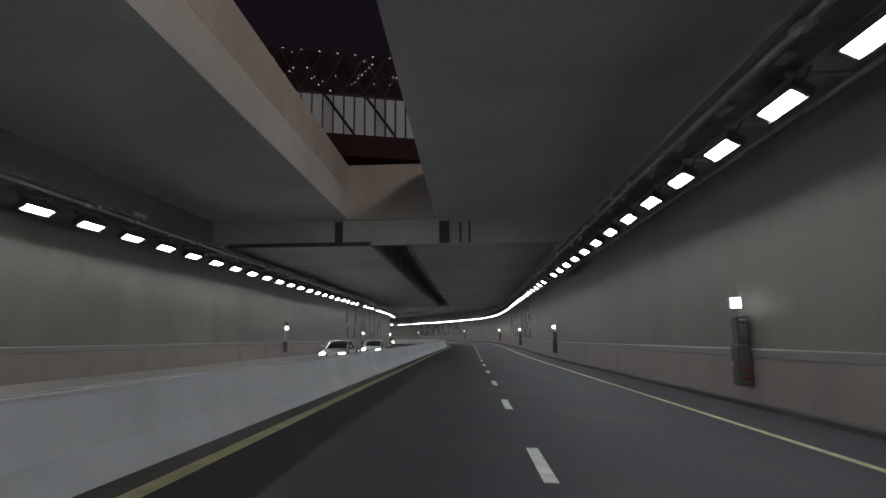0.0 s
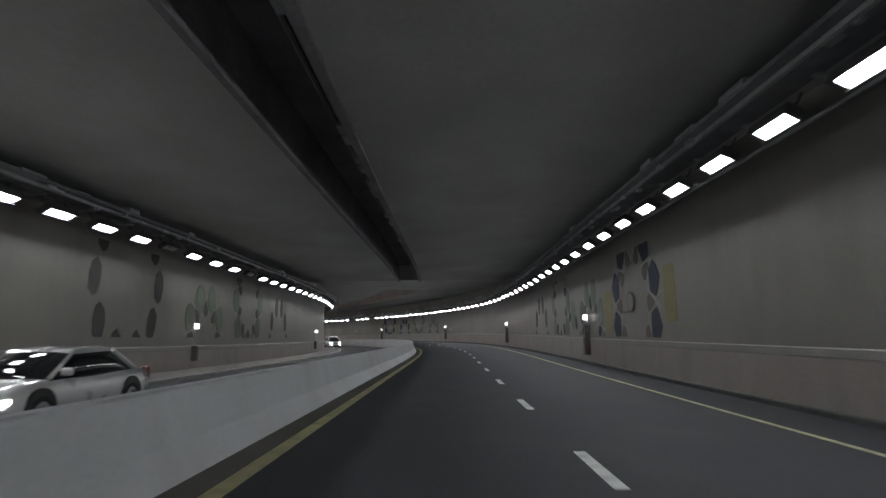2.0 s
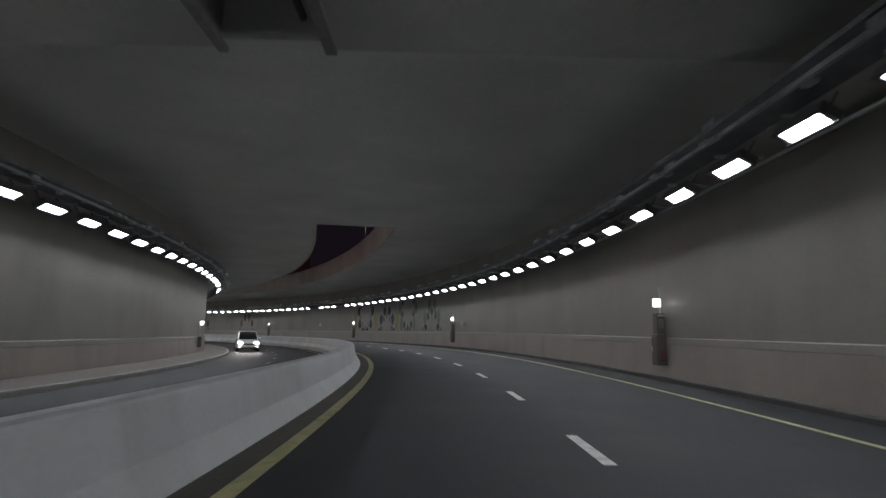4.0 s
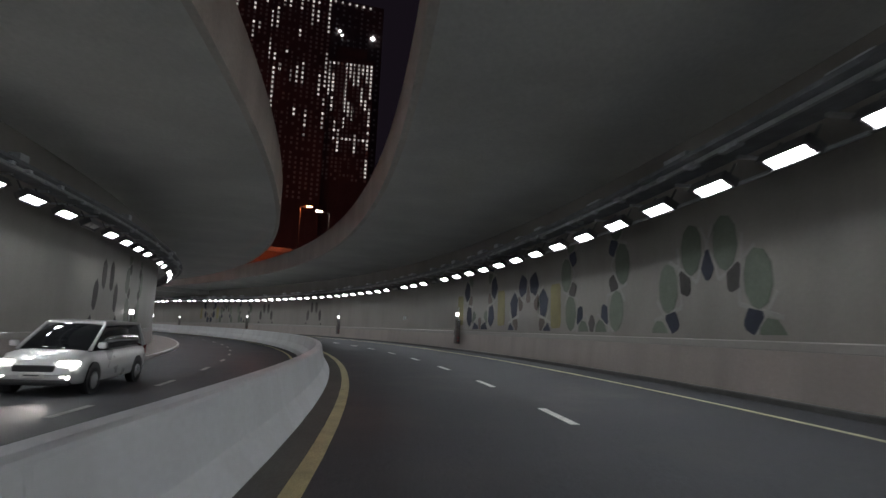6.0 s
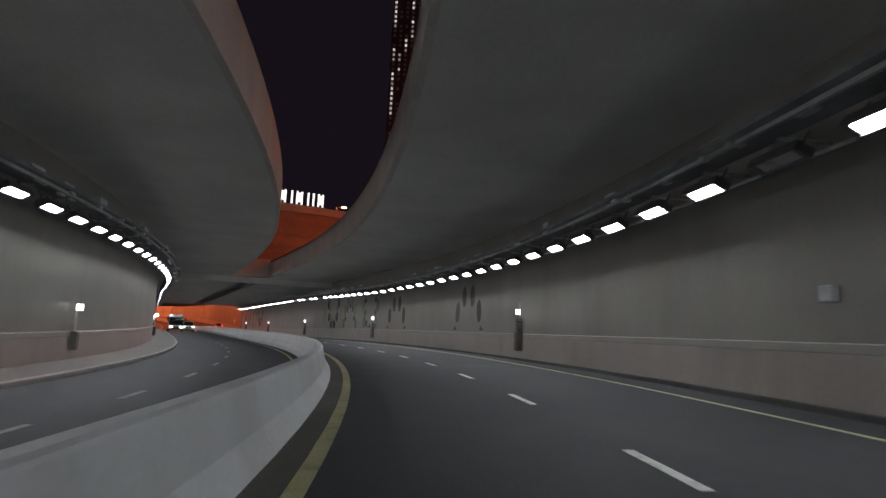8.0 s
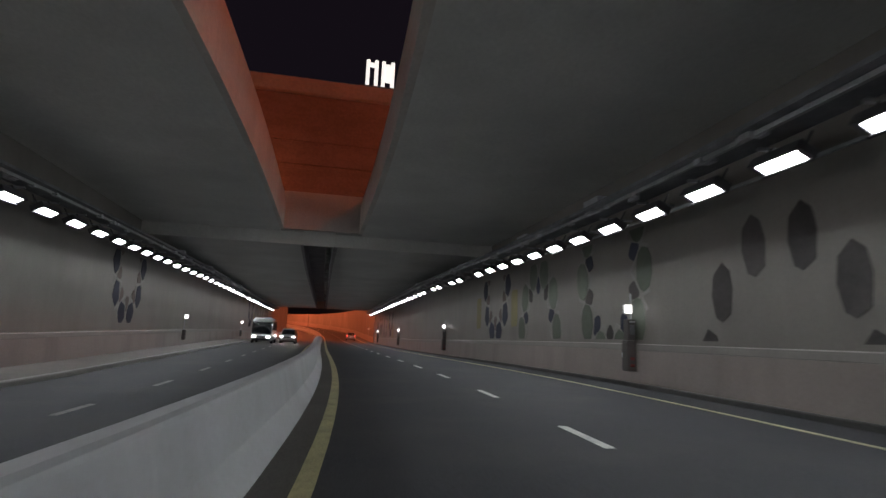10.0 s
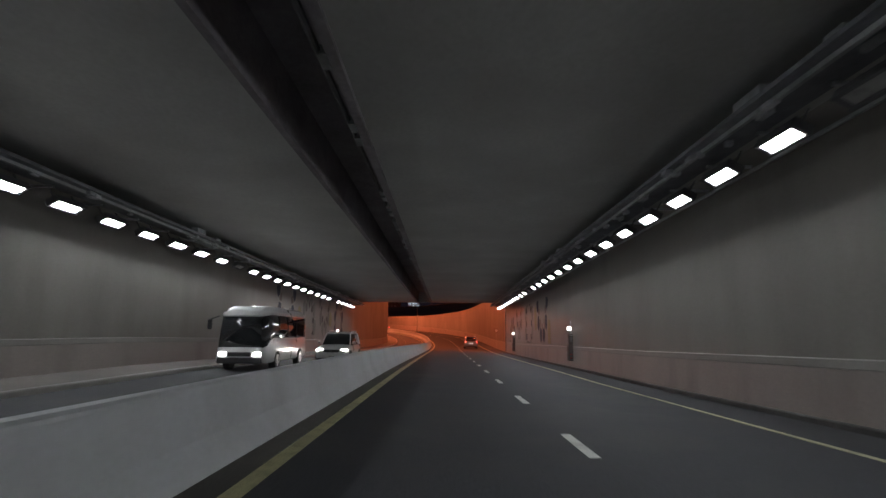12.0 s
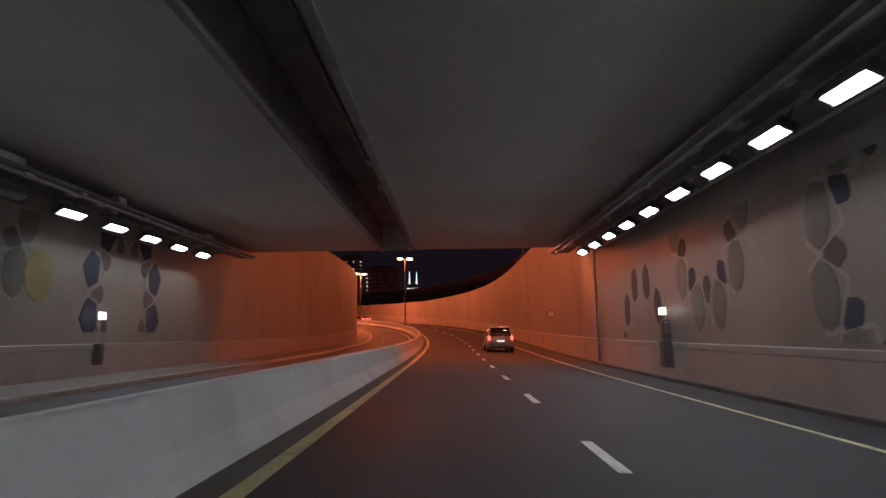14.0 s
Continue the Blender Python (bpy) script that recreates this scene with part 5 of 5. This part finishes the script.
def car(m, paint, label, shape="suv", heads=False, tails=False, category="car"):
    """A passenger car, front towards +y, standing on z = 0."""
    thing = new("car")
    thing.matrix_basis = m
    f, W, belt, roof, nose, rb, rt, wt, wb = CARS[shape]
    rows = [(-f, 0.84, 0.46, belt - 0.14), (-f + 0.05, 0.93, 0.36, belt - 0.04), (-f + 0.35, 0.985, 0.30, belt), (-f + 0.9, 1.0, 0.27, belt + 0.005), (-0.4, 1.0, 0.26, belt), (0.5, 1.0, 0.26, belt - 0.01),
            (wb - 0.1, 0.99, 0.27, belt - 0.02), (wb + (f - wb) * 0.45, 0.98, 0.28, (belt + nose) / 2 + 0.02), (f - 0.28, 0.95, 0.29, nose), (f - 0.08, 0.88, 0.32, nose - 0.10), (f, 0.78, 0.40, nose - 0.24)]
    bm = loft([(y, shell(W * k, W * k - 0.05, z0, z1)) for y, k, z0, z1 in rows])
    part("body", bm, paint, thing, smooth=True)

    def ring(w0, w1, z0, z1):
        half = [(w0, z0), (w0 * 0.6 + w1 * 0.4, z0 + (z1 - z0) * 0.45), (w1 + 0.02, z1 - 0.07), (w1 - 0.05, z1 - 0.015), (w1 * 0.5, z1 + 0.012)]
        return half + [(-x, z) for x, z in reversed(half)]

    low = belt - 0.06
    bm = loft([(rb, ring(W - 0.12, W - 0.16, low, belt + 0.04)), (rt, ring(W - 0.08, W - 0.26, low, roof - 0.06)), (-0.5, ring(W - 0.07, W - 0.22, low, roof - 0.01)), (wt, ring(W - 0.07, W - 0.24, low, roof - 0.05)), (wb, ring(W - 0.10, W - 0.16, low, belt + 0.02))])
    part("glasshouse", bm, GLASS, thing, "dark tinted windows all round", smooth=True)
    bm = loft([(rt - 0.10, [(W - 0.28, roof - 0.10), (W - 0.30, roof - 0.07), (-W + 0.30, roof - 0.07), (-W + 0.28, roof - 0.10)]), (rt + 0.02, [(W - 0.215, roof - 0.10), (W - 0.27, roof - 0.035), (-W + 0.27, roof - 0.035), (-W + 0.215, roof - 0.10)]),
               (-0.5, [(W - 0.165, roof - 0.10), (W - 0.23, roof + 0.02), (-W + 0.23, roof + 0.02), (-W + 0.165, roof - 0.10)]), (wt, [(W - 0.20, roof - 0.12), (W - 0.26, roof - 0.02), (-W + 0.26, roof - 0.02), (-W + 0.20, roof - 0.12)]), (wt + 0.06, [(W - 0.22, roof - 0.13), (W - 0.28, roof - 0.07), (-W + 0.28, roof - 0.07), (-W + 0.22, roof - 0.13)])])
    part("roof", bm, paint, thing)
    for sx in (-1, 1):
        bm = bmesh.new()
        tube(bm, (sx * (W - 0.125), wb, belt - 0.02), (sx * (W - 0.235), wt, roof - 0.07), 0.045, 0.035, 8)
        part("front_pillar", bm, paint, thing)
        bm = bmesh.new()
        tube(bm, (sx * (W - 0.125), rb + 0.04, belt - 0.02), (sx * (W - 0.25), rt, roof - 0.08), 0.075, 0.06, 8)
        part("rear_pillar", bm, paint, thing)
        for y in (f - 0.88, -f + 0.90):
            wheel(thing, sx * (W - 0.09), y, 0.37 if shape == "suv" else 0.33)
            bm = bmesh.new()
            bmesh.ops.create_cone(bm, cap_ends=True, segments=24, radius1=0.44 if shape == "suv" else 0.39, radius2=0.44 if shape == "suv" else 0.39, depth=0.06,
                                  matrix=Matrix.Translation((sx * (W - 0.012), y, 0.38)) @ Matrix.Rotation(radians(90), 4, "Y"))
            part("wheel_arch", bm, TRIM, thing)
        bm = bmesh.new()
        box(bm, sx * (W + 0.06) - 0.10, sx * (W + 0.06) + 0.10, wb - 0.28, wb - 0.14, belt + 0.02, belt + 0.17, 0.045)
        part("mirror", bm, paint, thing)
        hz = nose - (0.16 if shape != "van" else 0.10)
        bm = bmesh.new()
        box(bm, sx * (W - 0.27) - 0.20, sx * (W - 0.27) + 0.20, f - 0.34, f - 0.035, hz - 0.075, hz + 0.06, 0.045)
        part("headlight", bm, HEAD if heads else GLASS, thing, "glowing white headlight" if heads else "clear headlight")
        bm = bmesh.new()
        box(bm, sx * (W - 0.15) - 0.09, sx * (W - 0.15) + 0.09, -f - 0.012, -f + 0.16, belt - 0.30, belt + 0.02, 0.04)
        part("tail_light", bm, TAIL if tails else REFLECT, thing, "glowing red tail light" if tails else "red tail light")
        if heads and shape == "van":
            bm = bmesh.new()
            box(bm, sx * (W - 0.28) - 0.12, sx * (W - 0.28) + 0.12, f - 0.16, f + 0.0, 0.40, 0.53, 0.05)
            part("fog_light", bm, HEAD, thing, "glowing fog light")
    for y0, y1, name in ((-f - 0.05, -f + 0.18, "rear_bumper"), (f - 0.22, f + 0.02, "front_bumper")):
        bm = bmesh.new()
        box(bm, -W + 0.15, W - 0.15, y0, y1, 0.27, 0.42, 0.06)
        part(name, bm, TRIM, thing)
    bm = bmesh.new()
    box(bm, -0.44, 0.44, f - 0.12, f + 0.012, nose - 0.30, nose - 0.14, 0.04)
    part("grille", bm, TRIM, thing)
    for y0, y1 in ((-f - 0.035, -f - 0.018), (f + 0.024, f + 0.04)):
        bm = bmesh.new()
        zz = 0.74 if y0 < 0 else 0.44
        box(bm, -0.26, 0.26, y0, y1, zz, zz + 0.12, 0.004)
        p = part("number_plate", bm, PLATE_GLOW if tails and y0 < 0 else PLATE, thing, "pale plate with a dark bar")
        bm = bmesh.new()
        box(bm, -0.16, 0.16, (y0 - 0.004) if y0 < 0 else y1, y0 if y0 < 0 else (y1 + 0.004), zz + 0.045, zz + 0.075)
        part("plate_bar", bm, BAR_INK, p)
    if heads:
        for sx in (-1, 1):
            la = bpy.data.lights.new("headlight_beam", "SPOT")
            la.energy, la.color, la.spot_size, la.spot_blend, la.shadow_soft_size = 300.0, (1.0, 0.90, 0.84), radians(42), 0.8, 0.06
            lo = new("headlight_beam", la)
            lo.matrix_basis = thing.matrix_basis @ Matrix.Translation((sx * (W - 0.27), f + 0.10, nose - 0.16)) @ Matrix.Rotation(radians(77), 4, "X")
    if shape == "suv":
        for sx in (-1, 1):
            bm = bmesh.new()
            tube(bm, (sx * (W - 0.30), rt + 0.1, roof + 0.06), (sx * (W - 0.30), wt - 0.2, roof + 0.05), 0.022, 0.022, 6)
            for y in (rt + 0.2, wt - 0.3):
                box(bm, sx * (W - 0.30) - 0.02, sx * (W - 0.30) + 0.02, y - 0.04, y + 0.04, roof - 0.02, roof + 0.05)
            part("roof_rail", bm, RIM, thing)
    return tagged(thing, label, category, group="cars")


def on_road(s, u, back=False):
    return stand(s, u, base_z(s, u, 0.0), math.pi if back else 0.0)


car(on_road(322.5, 1.75), PAINT_SILVER, "silver estate car driving ahead with red tail lights on", tails=True)
car(on_road(53.0, -9.7, True), PAINT_WHITE, "white hatchback coming towards with headlights on", shape="saloon", heads=True)
car(on_road(38.6, -9.7, True), PAINT_WHITE, "white saloon car coming towards with bright headlights", shape="saloon", heads=True)
car(on_road(137.2, -10.7, True), PAINT_WHITE, "white people carrier coming towards with four lights on", shape="van", heads=True)
car(on_road(271.2, -8.3, True), PAINT_WHITE, "white estate car coming towards with headlights on", heads=True)
car(on_road(398.0, -2.2), PAINT_RED, "small red car far up the ramp", shape="saloon", tails=True)


def coach(m):
    """A white mid-size bus, front towards +y."""
    thing = new("bus")
    thing.matrix_basis = m
    def hull(rows):
        """A rounded hull; rows are (y, half width below, half width above, bottom, top, shoulder)."""
        out = []
        for y, w0, w1, z0, z1, r in rows:
            half = [(w0 - 0.08, z0), (w0, z0 + 0.06), ((w0 + w1) / 2 + 0.015, (z0 + z1) / 2), (w1, z1 - r), (w1 - 0.3 * r, z1 - 0.3 * r), (w1 - r, z1)]
            out.append((y, half + [(-x, z) for x, z in reversed(half)]))
        return loft(out)

    bm = hull([(-2.85, 1.02, 1.0, 0.50, 1.42, 0.05), (-2.7, 1.12, 1.10, 0.38, 1.46, 0.05), (2.9, 1.14, 1.12, 0.36, 1.46, 0.05), (3.3, 1.13, 1.10, 0.37, 1.30, 0.05), (3.6, 1.10, 1.05, 0.38, 1.12, 0.05), (3.9, 0.98, 0.92, 0.42, 1.02, 0.06)])
    part("body", bm, PAINT_WHITE, thing, smooth=True)
    bm = hull([(-2.78, 1.0, 0.97, 1.36, 2.42, 0.05), (-2.6, 1.10, 1.06, 1.36, 2.46, 0.05), (2.9, 1.11, 1.06, 1.36, 2.48, 0.05), (3.3, 1.09, 1.0, 1.18, 2.46, 0.05), (3.6, 1.05, 0.92, 1.02, 2.38, 0.06), (3.86, 0.93, 0.80, 0.94, 2.20, 0.10)])
    part("window_band", bm, GLASS, thing, "dark tinted windows all round", smooth=True)
    bm = hull([(-2.8, 0.98, 0.86, 2.38, 2.66, 0.14), (-2.6, 1.09, 0.98, 2.38, 2.80, 0.20), (2.6, 1.10, 0.98, 2.40, 2.84, 0.20), (3.35, 1.04, 0.86, 2.38, 2.74, 0.18), (3.68, 0.90, 0.70, 2.34, 2.52, 0.10)])
    part("roof", bm, PAINT_WHITE, thing, smooth=True)
    for sx in (-1, 1):
        for i in range(4):
            bm = bmesh.new()
            y0 = -2.3 + i * 1.45
            box(bm, sx * 1.10 - 0.015, sx * 1.10 + 0.015, y0 - 0.03, y0 + 0.03, 1.45, 2.42)
            part("window_post", bm, TRIM, thing)
        for y in (-1.55, 2.35):
            wheel(thing, sx * 1.02, y, 0.44, 0.28)
        bm = bmesh.new()
        box(bm, sx * 0.74 - 0.18, sx * 0.74 + 0.18, 3.70, 3.94, 0.66, 0.84, 0.05)
        part("headlight", bm, HEAD, thing, "glowing white headlight")
        bm = bmesh.new()
        tube(bm, (sx * 1.0, 3.75, 2.35), (sx * 1.3, 4.0, 2.2), 0.025, 0.025, 6)
        box(bm, sx * 1.3 - 0.09, sx * 1.3 + 0.09, 3.97, 4.05, 1.78, 2.2, 0.03)
        part("mirror", bm, TRIM, thing)
        bm = bmesh.new()
        box(bm, sx * 0.85 - 0.12, sx * 0.85 + 0.12, -2.83, -2.76, 0.9, 1.2, 0.03)
        part("tail_light", bm, REFLECT, thing, "red tail light")
    bm = bmesh.new()
    box(bm, -0.95, 0.95, 3.72, 4.0, 0.36, 0.62, 0.06)
    part("front_bumper", bm, TRIM, thing)
    bm = bmesh.new()
    box(bm, -0.5, 0.5, 3.85, 3.965, 0.66, 0.84, 0.03)
    part("grille", bm, TRIM, thing)
    return tagged(thing, "white mid-size bus coming towards with headlights on", "bus")


coach(on_road(264.9, -10.6, True))
